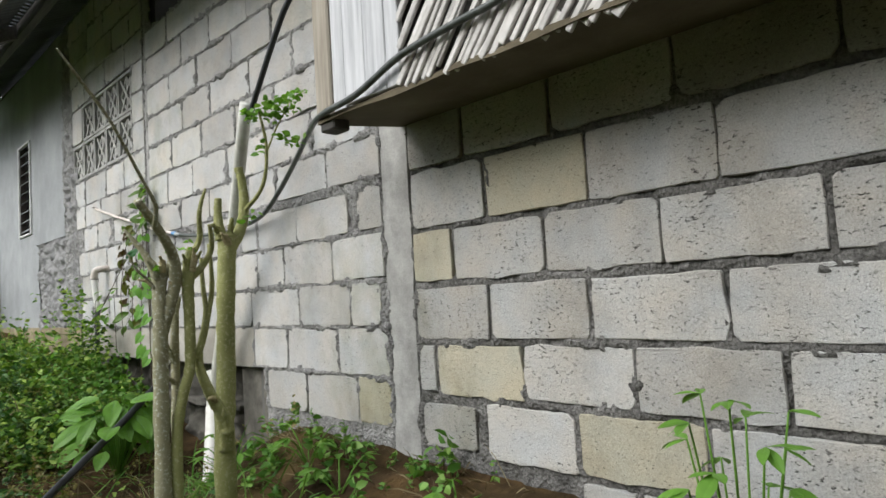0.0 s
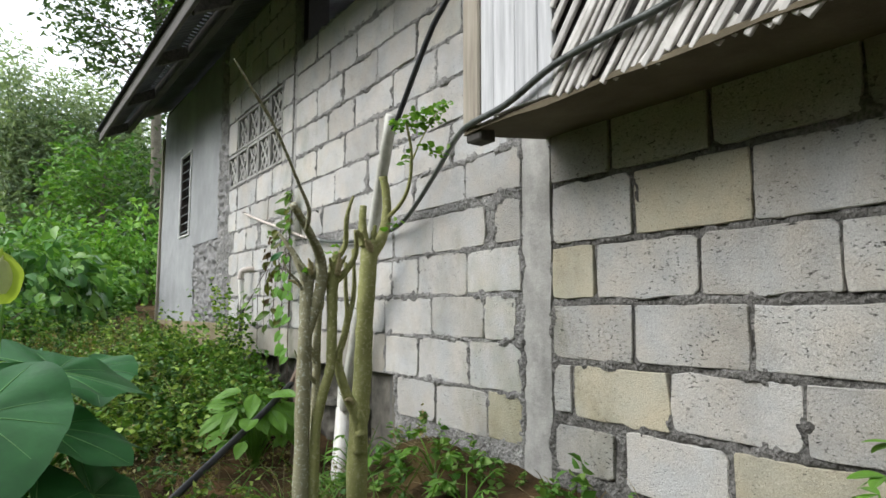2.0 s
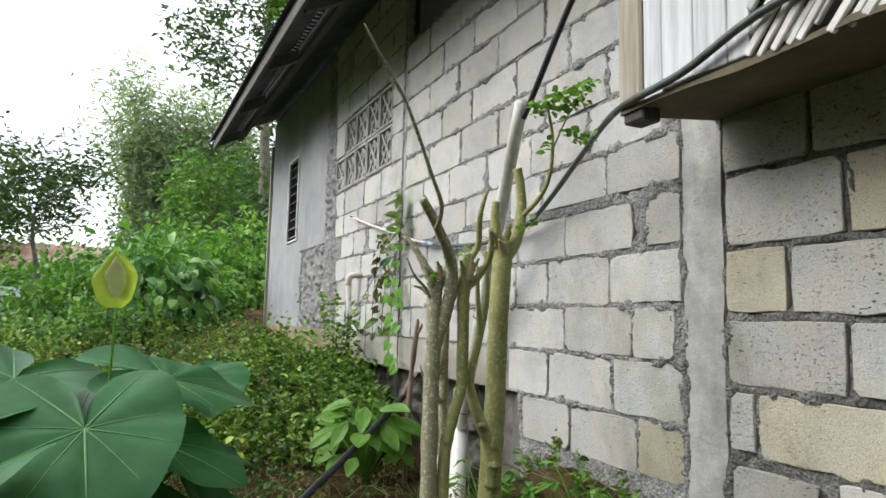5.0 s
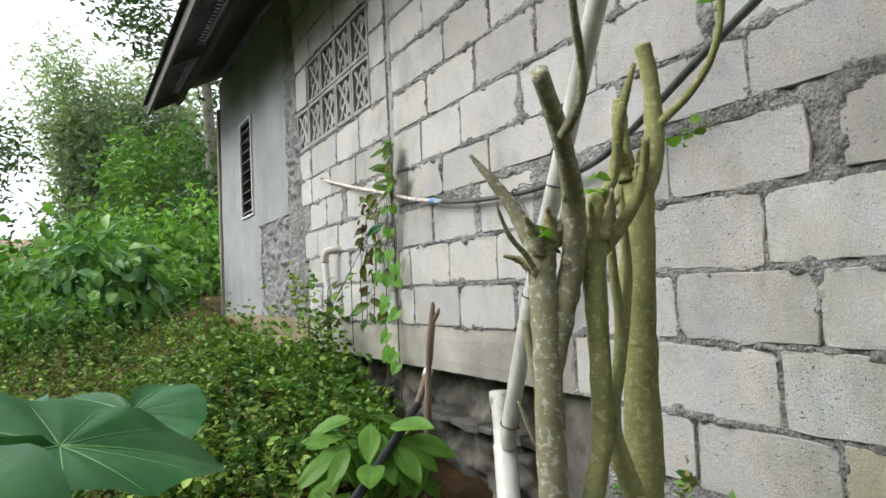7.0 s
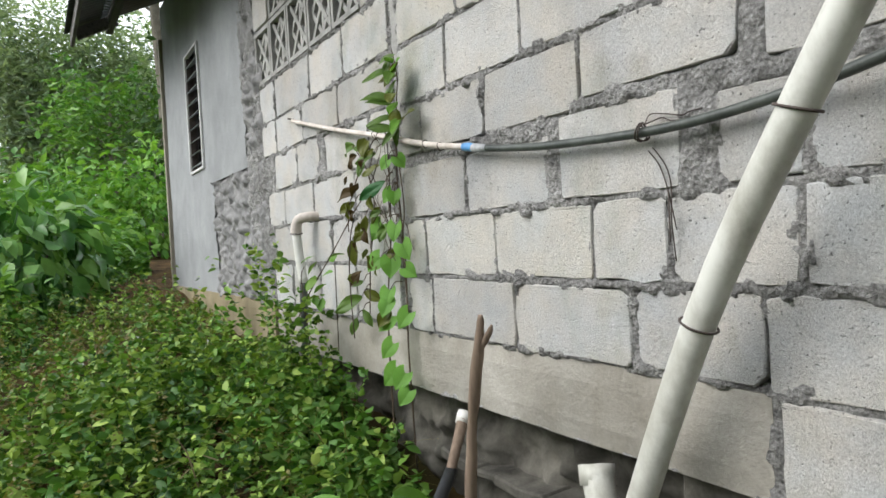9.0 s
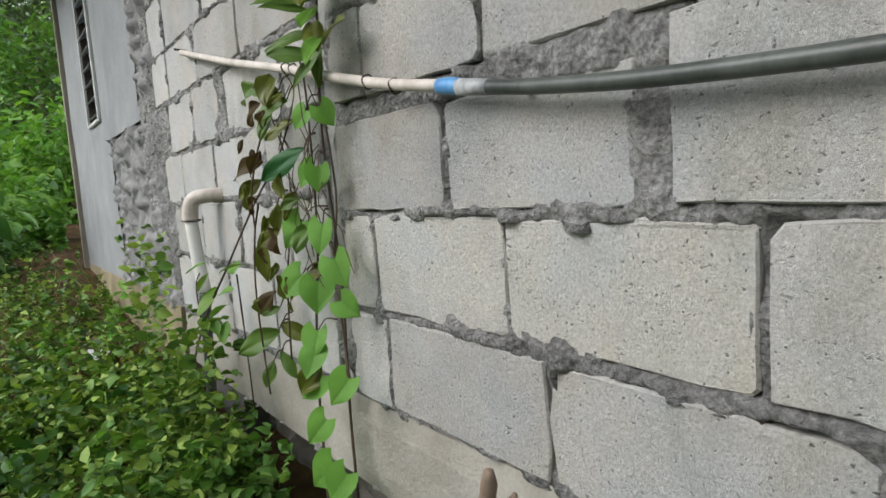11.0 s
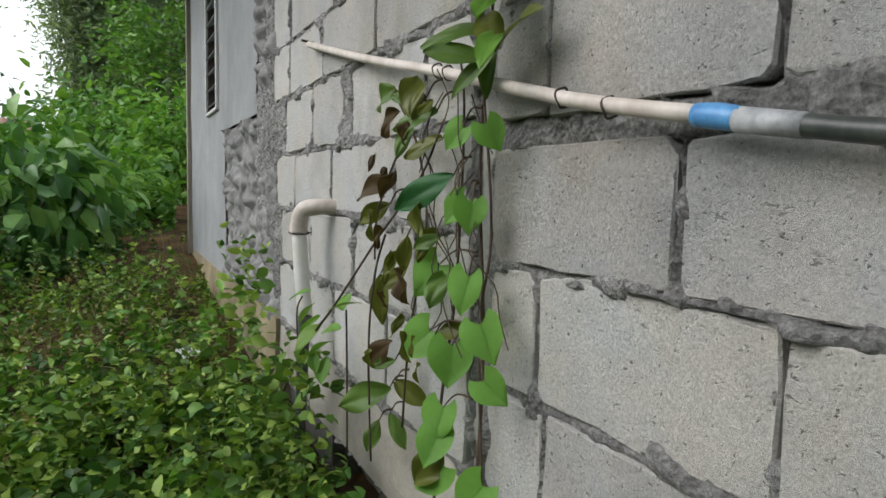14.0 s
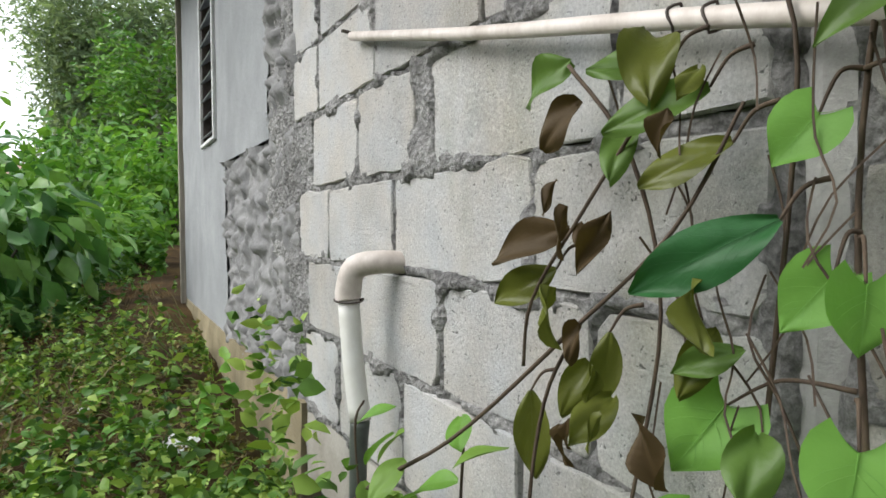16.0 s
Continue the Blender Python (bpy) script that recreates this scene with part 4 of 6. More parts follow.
def leaf_arrays(pos, way, length, width, small=False, rnd=rng, flat=0.6):
    """Leaves at pos pointing along way; the face turns mostly upwards by flat."""
    T, TF = (SMALL_UV, SMALL_F) if small else (LEAF_UV, LEAF_F)
    n = len(pos)
    d = way / np.maximum(np.linalg.norm(way, axis=1, keepdims=True), 1e-6)
    up = rnd.normal(0, 1, (n, 3)) * (1 - flat) + np.array([0, 0, 1.0]) * flat
    s = np.cross(up, d)
    s /= np.maximum(np.linalg.norm(s, axis=1, keepdims=True), 1e-6)
    u = np.cross(d, s)
    L, W = np.asarray(length)[:, None, None], np.asarray(width)[:, None, None]
    V = pos[:, None, :] + d[:, None, :] * T[None, :, 0:1] * L + s[:, None, :] * T[None, :, 1:2] * W + u[:, None, :] * T[None, :, 2:3] * L
    F = TF[None] + (np.arange(n) * len(T))[:, None, None]
    return V.reshape(-1, 3), F.reshape(-1, 3)


def join(parts):
    V, F, n = [], [], 0
    for v, f in parts:
        V.append(v)
        F.append(f + n)
        n += len(v)
    return np.concatenate(V), np.concatenate(F)


def unit(n, rnd=rng, zlo=-1.0, zhi=1.0):
    z = rnd.uniform(zlo, zhi, n)
    a = rnd.uniform(0, 2 * math.pi, n)
    r = np.sqrt(np.maximum(0, 1 - z * z))
    return np.stack([r * np.cos(a), r * np.sin(a), z], -1)


# ---- weeds over the bank ----
def weed_spots(n, x0, x1, y0, y1, seed, clump=1.4, cut=-0.25):
    r = np.random.default_rng(seed)
    x, y = r.uniform(x0, x1, n), r.uniform(y0, y1, n)
    keep = noise2(x * clump + 17, y * clump + seed, seed) + r.uniform(-0.45, 0.45, n) > cut
    keep &= ~((x > -0.04) & (y < 9.6))
    return x[keep], y[keep], r


def weeds(name, label, mat, n, area, seed, height, leaf, per, small, cut=-0.25):
    x, y, r = weed_spots(n, *area, seed, cut=cut)
    k = len(x)
    z = ground_z(x, y)
    h = r.uniform(height[0], height[1], k) * (1 + 0.5 * noise2(x * 0.9 + 3, y * 0.9, seed + 1))
    i = np.repeat(np.arange(k), per)
    m = len(i)
    t = r.uniform(0.15, 1.0, m)
    lean = r.normal(0, 0.22, (k, 2))
    way = unit(m, r, -0.5, 0.75)
    pos = np.stack([x[i] + lean[i, 0] * h[i] * t, y[i] + lean[i, 1] * h[i] * t, z[i] + h[i] * t], -1)
    pos[:, 0] = np.minimum(pos[:, 0], -0.03 - 0.05 * (pos[:, 1] < 9.4))
    L = r.uniform(leaf[0], leaf[1], m)
    way[:, 0] = np.where(pos[:, 0] > -0.10, -np.abs(way[:, 0]), way[:, 0])
    V, F = leaf_arrays(pos, way, L, L * r.uniform(0.45, 0.8, m), small, r, 0.38)
    ob = new(name, quick_mesh(name, V, F, mat))
    return tagged(ob, label, "weeds", kind="stuff")


MID = (-5.0, 0.6, 5.0, 13.0)
weeds("weeds", "low bright green weeds covering the bank", WEED, 4200, (-3.4, -0.65, 1.6, 6.2), 101, (0.05, 0.22), (0.018, 0.045), 14, True, 0.05)
weeds("weeds", "taller leafy weeds on the bank", WEED, 900, (-3.2, -0.35, 4.6, 8.5), 102, (0.15, 0.42), (0.025, 0.055), 22, True, 0.1)
weeds("weeds", "yellowed small-leaved weeds on the bank", WEED_DRY, 2600, (-3.2, -0.1, 2.6, 8.5), 103, (0.04, 0.20), (0.014, 0.034), 10, True, 0.05)
weeds("weeds", "mixed green weeds farther along the house", WEED, 5200, MID, 104, (0.05, 0.24), (0.022, 0.055), 11, True, 0.12)
weeds("weeds", "clumps of larger-leaved weeds on the bank", GRASS, 560, (-3.4, -0.3, 4.8, 10.5), 109, (0.10, 0.28), (0.03, 0.065), 16, False, 0.15)
weeds("weeds", "spreading leafy weeds near the pipe", RIBBED, 120, (-1.3, -0.15, 4.9, 7.4), 110, (0.10, 0.30), (0.04, 0.075), 14, False, 0.0)
weeds("weeds", "tall weeds under the leaning stick and hose", WEED, 520, (-1.3, -0.1, 4.5, 6.4), 105, (0.1, 0.34), (0.03, 0.065), 14, False, -0.3)
weeds("weeds", "leafy weeds at the foot of the block wall", GRASS, 70, (-0.45, -0.06, 0.8, 3.2), 106, (0.04, 0.15), (0.025, 0.055), 14, False, 0.1)
weeds("weeds", "weeds along the beam", WEED, 1200, (-0.9, -0.03, 4.5, 6.4), 108, (0.05, 0.22), (0.02, 0.05), 12, True, -0.1)
weeds("weeds", "distant undergrowth beyond the house", SHRUB, 4500, (-16, 8, 11, 30), 107, (0.1, 0.6), (0.08, 0.2), 10, True, -0.3)


def blades(name, label, mat, n, area, seed, length, width, cut):
    x, y, r = weed_spots(n, *area, seed, 2.2, cut)
    k = len(x)
    base = np.stack([x, y, ground_z(x, y)], -1)
    L = r.uniform(length[0], length[1], k)
    d = unit(k, r, 0.1, 0.95)
    d[:, 0] = np.where(x > -0.25, -np.abs(d[:, 0]), d[:, 0])
    s = np.cross(d, unit(k, r))
    s /= np.maximum(np.linalg.norm(s, axis=1, keepdims=True), 1e-6)
    w = r.uniform(width[0], width[1], k)[:, None]
    mid = base + d * L[:, None] * 0.55
    tip = base + d * L[:, None] + np.array([0, 0, -1.0]) * (L * r.uniform(0.1, 0.4, k))[:, None]
    V = np.stack([base - s * w, base + s * w, mid - s * w * 0.8, mid + s * w * 0.8, tip], 1).reshape(-1, 3)
    F = np.array([(0, 1, 3), (0, 3, 2), (2, 3, 4)])[None] + (np.arange(k) * 5)[:, None, None]
    ob = new(name, quick_mesh(name, V, F.reshape(-1, 3), mat))
    return tagged(ob, label, "grass", kind="stuff")


weeds("weeds", "tall thin weeds with small yellowish leaves", WEED_DRY, 420, (-3.2, -0.7, 4.9, 8.8), 111, (0.22, 0.40), (0.015, 0.032), 30, True, 0.1)
weeds("weeds", "tall thin green weeds on the bank", WEED, 420, (-3.4, -0.6, 4.7, 9.2), 112, (0.22, 0.44), (0.018, 0.042), 30, True, 0.1)
weeds("weeds", "scattered low weeds on the open slope", WEED, 4200, (-9.0, -3.2, -4.0, 13.0), 113, (0.04, 0.20), (0.03, 0.07), 9, True, -0.1)
weeds("weeds", "scattered low weeds behind the start of the path", WEED, 2200, (-3.3, -0.7, -4.0, 1.8), 114, (0.03, 0.14), (0.02, 0.05), 9, True, 0.0)
weeds("weeds", "deep green leafy weeds in patches", WEED_DEEP, 1500, (-3.6, -0.25, 4.6, 10.5), 115, (0.10, 0.30), (0.03, 0.06), 16, False, 0.2)
weeds("weeds", "deep green low weeds on the near bank", WEED_DEEP, 900, (-3.2, -0.6, 1.8, 5.0), 116, (0.05, 0.18), (0.025, 0.05), 13, False, 0.2)
blades("straw", "tangle of long dead stems among the weeds", STRAW, 900, (-2.4, -0.4, 5.0, 9.0), 204, (0.22, 0.50), (0.0015, 0.004), 0.2)
weeds("weeds", "tall leafy weeds round the vine and pipe foot", WEED, 46, (-0.38, -0.10, 5.05, 6.0), 117, (0.28, 0.62), (0.025, 0.05), 34, False, -0.5)
weeds("weeds", "weedy tuft at the footing below the vine", GRASS, 70, (-0.45, -0.08, 4.6, 5.4), 118, (0.18, 0.52), (0.025, 0.055), 28, False, -0.5)
blades("grass", "thin upright stems of the tall weeds by the pipe", WEED_DRY, 260, (-0.42, -0.10, 4.7, 6.0), 206, (0.25, 0.60), (0.001, 0.0025), -0.5)
blades("grass", "long green grass blades among the weeds", GRASS, 3600, (-3.0, -0.05, 1.6, 9.0), 201, (0.08, 0.28), (0.0015, 0.004), 0.0)
blades("straw", "dry brown straw and dead stems on the ground", STRAW, 5200, (-3.0, -0.05, 3.0, 10.0), 202, (0.06, 0.28), (0.001, 0.003), 0.05)
weeds("weeds", "small sprigs on the bare bank by the column", GRASS, 190, (-0.75, -0.06, 1.7, 3.3), 119, (0.03, 0.12), (0.012, 0.032), 12, True, -0.1)
blades("straw", "thin dead roots and stems on the bare bank", STRAW, 700, (-0.9, -0.05, 1.6, 3.4), 205, (0.05, 0.2), (0.001, 0.003), -0.2)
blades("grass", "tuft of narrow grass blades by the column", GRASS, 500, (-0.85, -0.35, 2.2, 3.3), 203, (0.15, 0.4), (0.002, 0.005), 0.0)


# ---- pollarded trees ----
def pollard(name, label, mat, limbs, cuts, base):
    """Each limb: points, radii. Cuts: torn stubs with a start, an end and a radius."""
    t = thing(name, base, label, "tree", "pollarded trees by the wall")
    O = Vector(base)
    for i, (nm, pts, rad) in enumerate(limbs):
        part(nm, Shape().tube([Vector(q) - O for q in pts], rad, 12, 7, 0.06, i).mesh(nm, mat, True), t)
    for i, (a, b, r) in enumerate(cuts):
        a, b = Vector(a), Vector(b)
        m = a.lerp(b, 0.5) + Vector((0.006, 0.004, 0.004))
        part("stub", Shape().tube([a - O, m - O, b - O], [r * 0.9, r * 0.7, r * 0.18], 9, 5, 0.26, 50 + i).mesh("stub", CUT_WOOD if i % 2 else mat, True), t)
    return t


Y4 = 2.58
pollard("pollarded_tree", "mottled pale-barked tree stem cut to a knobbly head", BARK_MOSSY,
        [("trunk", [(-0.828, 2.54, 0.25), (-0.828, 2.54, 0.85), (-0.826, 2.54, 1.15), (-0.822, 2.54, 1.33), (-0.82, 2.545, 1.44), (-0.816, 2.549, 1.495)], [0.029, 0.026, 0.025, 0.024, 0.023, 0.028]),
         ("limb", [(-0.818, 2.55, 1.47), (-0.848, 2.572, 1.555), (-0.875, 2.59, 1.605), (-0.906, 2.612, 1.655)], [0.016, 0.0125, 0.009, 0.003]),
         ("limb", [(-0.824, 2.535, 1.27), (-0.797, 2.53, 1.37), (-0.778, 2.515, 1.47), (-0.80, 2.48, 1.56), (-0.87, 2.42, 1.64), (-0.948, 2.367, 1.715)], [0.015, 0.020, 0.021, 0.018, 0.014, 0.012]),
         ("limb", [(-0.805, 2.53, 1.49), (-0.80, 2.50, 1.55), (-0.83, 2.47, 1.615)], [0.008, 0.007, 0.004]),
         ("twig", [(-0.885, 2.40, 1.64), (-0.90, 2.35, 1.665), (-0.911, 2.324, 1.702), (-0.96, 2.28, 1.76), (-1.083, 2.163, 1.893), (-1.16, 2.12, 1.97), (-1.232, 2.077, 2.038)], [0.008, 0.0075, 0.0065, 0.005, 0.0045, 0.0045, 0.002]),
         ("twig", [(-0.83, 2.545, 1.43), (-0.855, 2.53, 1.47), (-0.90, 2.52, 1.51), (-0.93, 2.51, 1.56)], [0.006, 0.005, 0.004, 0.002])],
        [((-0.83, 2.535, 1.48), (-0.868, 2.52, 1.54), 0.016), ((-0.812, 2.53, 1.50), (-0.83, 2.51, 1.555), 0.015), ((-0.80, 2.54, 1.49), (-0.775, 2.53, 1.54), 0.014), ((-0.84, 2.55, 1.46), (-0.885, 2.56, 1.48), 0.011),
         ((-0.815, 2.56, 1.50), (-0.835, 2.575, 1.55), 0.012), ((-0.795, 2.515, 1.46), (-0.77, 2.49, 1.50), 0.012)], (-0.828, 2.54, 0.3))
pollard("pollarded_tree", "slender pale stem of a cut tree", BARK_MOSSY,
        [("trunk", [(-0.76, 2.60, 0.25), (-0.755, 2.61, 0.85), (-0.74, 2.63, 1.12), (-0.735, 2.64, 1.27), (-0.725, 2.647, 1.40)], [0.019, 0.016, 0.015, 0.015, 0.011]),
         ("limb", [(-0.74, 2.63, 1.18), (-0.775, 2.63, 1.26), (-0.79, 2.64, 1.37)], [0.011, 0.011, 0.006]),
         ("twig", [(-0.75, 2.62, 1.12), (-0.80, 2.61, 1.16), (-0.835, 2.61, 1.235)], [0.009, 0.007, 0.002])],
        [((-0.725, 2.645, 1.37), (-0.715, 2.635, 1.42), 0.010)], (-0.76, 2.60, 0.3))
pollard("pollarded_tree", "forked brown-green tree stem with curved side shoots", BARK_GREEN,
        [("trunk", [(-0.79, 2.53, 0.25), (-0.785, 2.53, 0.9), (-0.765, 2.52, 1.07), (-0.737, 2.515, 1.18), (-0.734, 2.514, 1.34), (-0.737, 2.51, 1.48), (-0.725, 2.50, 1.585)], [0.021, 0.019, 0.018, 0.018, 0.018, 0.022, 0.014]),
         ("limb", [(-0.735, 2.51, 1.47), (-0.688, 2.496, 1.52), (-0.672, 2.46, 1.58), (-0.693, 2.422, 1.655)], [0.014, 0.012, 0.010, 0.007]),
         ("limb", [(-0.715, 2.515, 1.20), (-0.69, 2.52, 1.27), (-0.668, 2.53, 1.36), (-0.675, 2.53, 1.45), (-0.678, 2.53, 1.55)], [0.010, 0.010, 0.009, 0.008, 0.006]),
         ("limb", [(-0.73, 2.51, 1.55), (-0.70, 2.49, 1.61), (-0.715, 2.45, 1.70), (-0.70, 2.43, 1.78)], [0.012, 0.010, 0.008, 0.004])],
        [((-0.737, 2.51, 1.49), (-0.765, 2.48, 1.56), 0.014), ((-0.73, 2.49, 1.50), (-0.735, 2.46, 1.58), 0.013), ((-0.72, 2.51, 1.52), (-0.70, 2.48, 1.57), 0.012), ((-0.745, 2.52, 1.45), (-0.775, 2.51, 1.49), 0.010)], (-0.79, 2.53, 0.3))
green_tree = pollard("pollarded_tree", "thick green-barked tree stem with a fresh lime shoot", BARK_GREEN,
                     [("trunk", [(-0.59, Y4, 0.2), (-0.592, Y4, 0.86), (-0.578, Y4, 1.08), (-0.570, Y4, 1.33), (-0.558, Y4, 1.53), (-0.552, Y4, 1.64)], [0.040, 0.037, 0.035, 0.033, 0.033, 0.036]),
                      ("limb", [(-0.548, Y4, 1.58), (-0.49, Y4 + 0.01, 1.67), (-0.468, Y4 + 0.02, 1.76), (-0.472, Y4 + 0.02, 1.84), (-0.486, Y4 + 0.02, 1.905)], [0.026, 0.022, 0.019, 0.017, 0.016]),
                      ("limb", [(-0.575, Y4, 1.62), (-0.585, Y4, 1.70), (-0.582, Y4, 1.775)], [0.022, 0.016, 0.013]),
                      ("limb", [(-0.60, Y4 - 0.03, 0.86), (-0.612, Y4 - 0.05, 0.97), (-0.668, Y4 - 0.05, 1.083), (-0.700, Y4 - 0.05, 1.197), (-0.672, Y4 - 0.05, 1.298), (-0.642, Y4 - 0.05, 1.444), (-0.648, Y4 - 0.05, 1.60)], [0.024, 0.025, 0.018, 0.015, 0.011, 0.009, 0.006]),
                      ("twig", [(-0.475, Y4 + 0.02, 1.73), (-0.45, Y4 - 0.06, 1.79), (-0.45, Y4 - 0.12, 1.86), (-0.46, Y4 - 0.15, 1.97), (-0.49, Y4 - 0.16, 2.08)], [0.009, 0.008, 0.007, 0.006, 0.004]),
                      ("twig", [(-0.455, Y4 - 0.13, 1.92), (-0.42, Y4 - 0.15, 2.02), (-0.36, Y4 - 0.17, 2.14)], [0.004, 0.003, 0.002])],
                     [((-0.57, Y4, 1.62), (-0.625, Y4 - 0.03, 1.675), 0.02), ((-0.56, Y4 - 0.02, 1.60), (-0.60, Y4 - 0.05, 1.64), 0.018), ((-0.55, Y4, 1.62), (-0.545, Y4 - 0.03, 1.70), 0.02), ((-0.655, Y4 - 0.06, 1.05), (-0.69, Y4 - 0.09, 1.06), 0.016), ((-0.61, Y4 - 0.06, 0.93), (-0.635, Y4 - 0.09, 1.02), 0.02)], (-0.59, Y4, 0.3))


def sprays(parent, mat, tips, seed, leaf=(0.016, 0.03)):
    r = np.random.default_rng(seed)
    out = []
    for a, b, n in tips:
        a, b = np.array(a), np.array(b)
        t = r.uniform(0.1, 1, n)
        pos = a + (b - a) * t[:, None] + r.normal(0, 0.014, (n, 3))
        L = r.uniform(leaf[0], leaf[1], n)
        out.append(leaf_arrays(pos, unit(n, r, -0.4, 0.5), L, L * 0.75, False, r, 0.5))
    V, F = join(out)
    part("leaves", quick_mesh("leaves", V - np.array(parent.location), F, mat), parent, "small fresh light green leaves")


sprays(green_tree, BRIGHT, [((-0.565, 2.42, 2.06), (-0.45, 2.42, 2.08), 34), ((-0.48, 2.42, 2.09), (-0.316, 2.40, 2.175), 52), ((-0.45, 2.42, 2.05), (-0.36, 2.40, 2.11), 26), ((-0.42, 2.42, 1.985), (-0.33, 2.40, 1.98), 26),
                            ((-0.52, 2.42, 1.93), (-0.48, 2.42, 1.95), 10), ((-0.53, 2.5, 1.68), (-0.49, 2.48, 1.70), 8), ((-0.79, 2.5, 1.56), (-0.72, 2.47, 1.59), 10), ((-0.86, 2.52, 1.50), (-0.84, 2.51, 1.52), 5)], 77, (0.022, 0.038))


# ---- single large leaves ----
def heart_leaf(length, width, fold, droop, notch, seed, n=9, wave=0.0, lobes=1.0):
    """A leaf blade on its own: base at the origin, tip along +x, with folded halves and a drooping tip."""
    r = random.Random(seed)
    V, F, m = [], [], 7
    for i in range(n + 1):
        t = i / n
        prof = (math.sin(math.pi * min(1, t * 0.93 + 0.07) ** 0.62) if lobes else math.sin(math.pi * (t * 0.96 + 0.03)) ** 0.8) * width / 2
        prof = max(prof, 0.004 * length)
        for j in range(-m, m + 1):
            s = j / m
            x = length * t - notch * length * (abs(s) ** 1.5) * max(0, 1 - t * 2.2)
            y = s * prof
            z = fold * abs(s) * prof * 2 - droop * length * t * t + wave * width * math.sin(6 * t + 2.5 * s + seed) * abs(s)
            V.append((x, y, z))
    k = 2 * m + 1
    for i in range(n):
        for j in range(k - 1):
            F.append((i * k + j, (i + 1) * k + j, (i + 1) * k + j + 1, i * k + j + 1))
    return V, F


def set_leaf(parent, name, mat, at, heading, pitch, roll, length, width, fold=0.1, droop=0.15, notch=0.25, seed=0, wave=0.03, vein=None, lobes=1.0, label=""):
    """Place one leaf under its plant; heading in plan, pitch of the midrib, roll about it."""
    V, F = heart_leaf(length, width, fold, droop, notch, seed, wave=wave, lobes=lobes)
    ob = part(name, make_mesh(name, V, F, mat, True), parent, label)
    M = Matrix.Translation(Vector(at) - parent.location) @ Euler((math.radians(roll), math.radians(-pitch), math.radians(heading)), "XYZ").to_matrix().to_4x4()
    ob.matrix_basis = M
    if vein:
        sh = Shape()
        up = Vector((0, 0, 0.002))
        n, k = 9, 15
        mid = [Vector(V[i * k + 7]) + up for i in range(n + 1)]
        sh.tube(mid, [width * 0.009 * (1 - 0.75 * i / n) for i in range(n + 1)], 6, 2)
        for i in (1, 2, 4, 5):
            for sgn in (-1, 1):
                pts = [Vector(V[i * k + 7]) + up]
                for q in (2, 4, 6):
                    row = min(n, i + q // 2)
                    pts.append(Vector(V[row * k + 7 + sgn * q]) + up)
                sh.tube(pts, [width * 0.003, width * 0.0025, width * 0.002, width * 0.001], 5, 2)
        for sgn in (-1, 1):
            pts = [Vector(V[7]) + up, Vector(V[k * 0 + 7 + sgn * 3]) + up, Vector(V[k * 0 + 7 + sgn * 6]) + up]
            sh.tube(pts, [width * 0.006, width * 0.004, width * 0.002], 5, 2)
        v = part("vein", sh.mesh("vein", vein, True), ob)
    return ob


BLADE_RIM = ramp_of([(0, 1.0), (12, 0.93), (28, 0.80), (48, 0.71), (72, 0.67), (98, 0.68), (122, 0.76), (140, 0.84), (152, 0.82), (163, 0.62), (171, 0.34), (178, 0.10)])
BLADE_VEINS = (0, 30, -30, 62, -62, 98, -98, 146, -146)


def arrow_leaf(parent, at, heading, pitch, roll, length, width, seed):
    """A taro blade: two back lobes with a cleft between them, sagging between its veins."""
    def z_of(deg, f):
        r = float(BLADE_RIM(abs(deg))) * f
        x, y = r * math.cos(math.radians(deg)), r * math.sin(math.radians(deg))
        gap = min(abs(deg - v) for v in BLADE_VEINS) / 18
        z = 0.10 * abs(y) - 0.16 * max(x, 0) ** 2 - 0.10 * max(-x, 0) ** 2 - 0.10 * y * y
        z += f * (0.038 * min(gap, 1) + 0.034 * f * math.sin(math.radians(deg) * 5 + seed))
        return Vector((x * length, y * width / 1.42, z * length))

    rings = 9
    angles = [-178 + 356 * i / 64 for i in range(65)]
    V = [Vector((0, 0, 0))] + [z_of(d, k / rings) for k in range(1, rings + 1) for d in angles]
    F = [(0, 1 + i, 2 + i) for i in range(64)]
    for k in range(rings - 1):
        for i in range(64):
            p = 1 + k * 65 + i
            F.append((p, p + 65, p + 66, p + 1))
    ob = part("leaf", make_mesh("leaf", V, F, TARO, True), parent)
    ob.matrix_basis = Matrix.Translation(Vector(at) - parent.location) @ Euler((math.radians(roll), math.radians(-pitch), math.radians(heading)), "XYZ").to_matrix().to_4x4()
    sh = Shape()
    lift = Vector((0, 0, 0.0012))
    for d in BLADE_VEINS:
        w = width * (0.0075 if d in (0, 146, -146) else 0.0045)
        sh.tube([z_of(d, f) + lift for f in (0.0, 0.25, 0.5, 0.75, 0.96)], [w, w * 0.8, w * 0.6, w * 0.4, w * 0.12], 6, 3)
    part("vein", sh.mesh("vein", TARO_VEIN, True), ob, "pale raised veins")


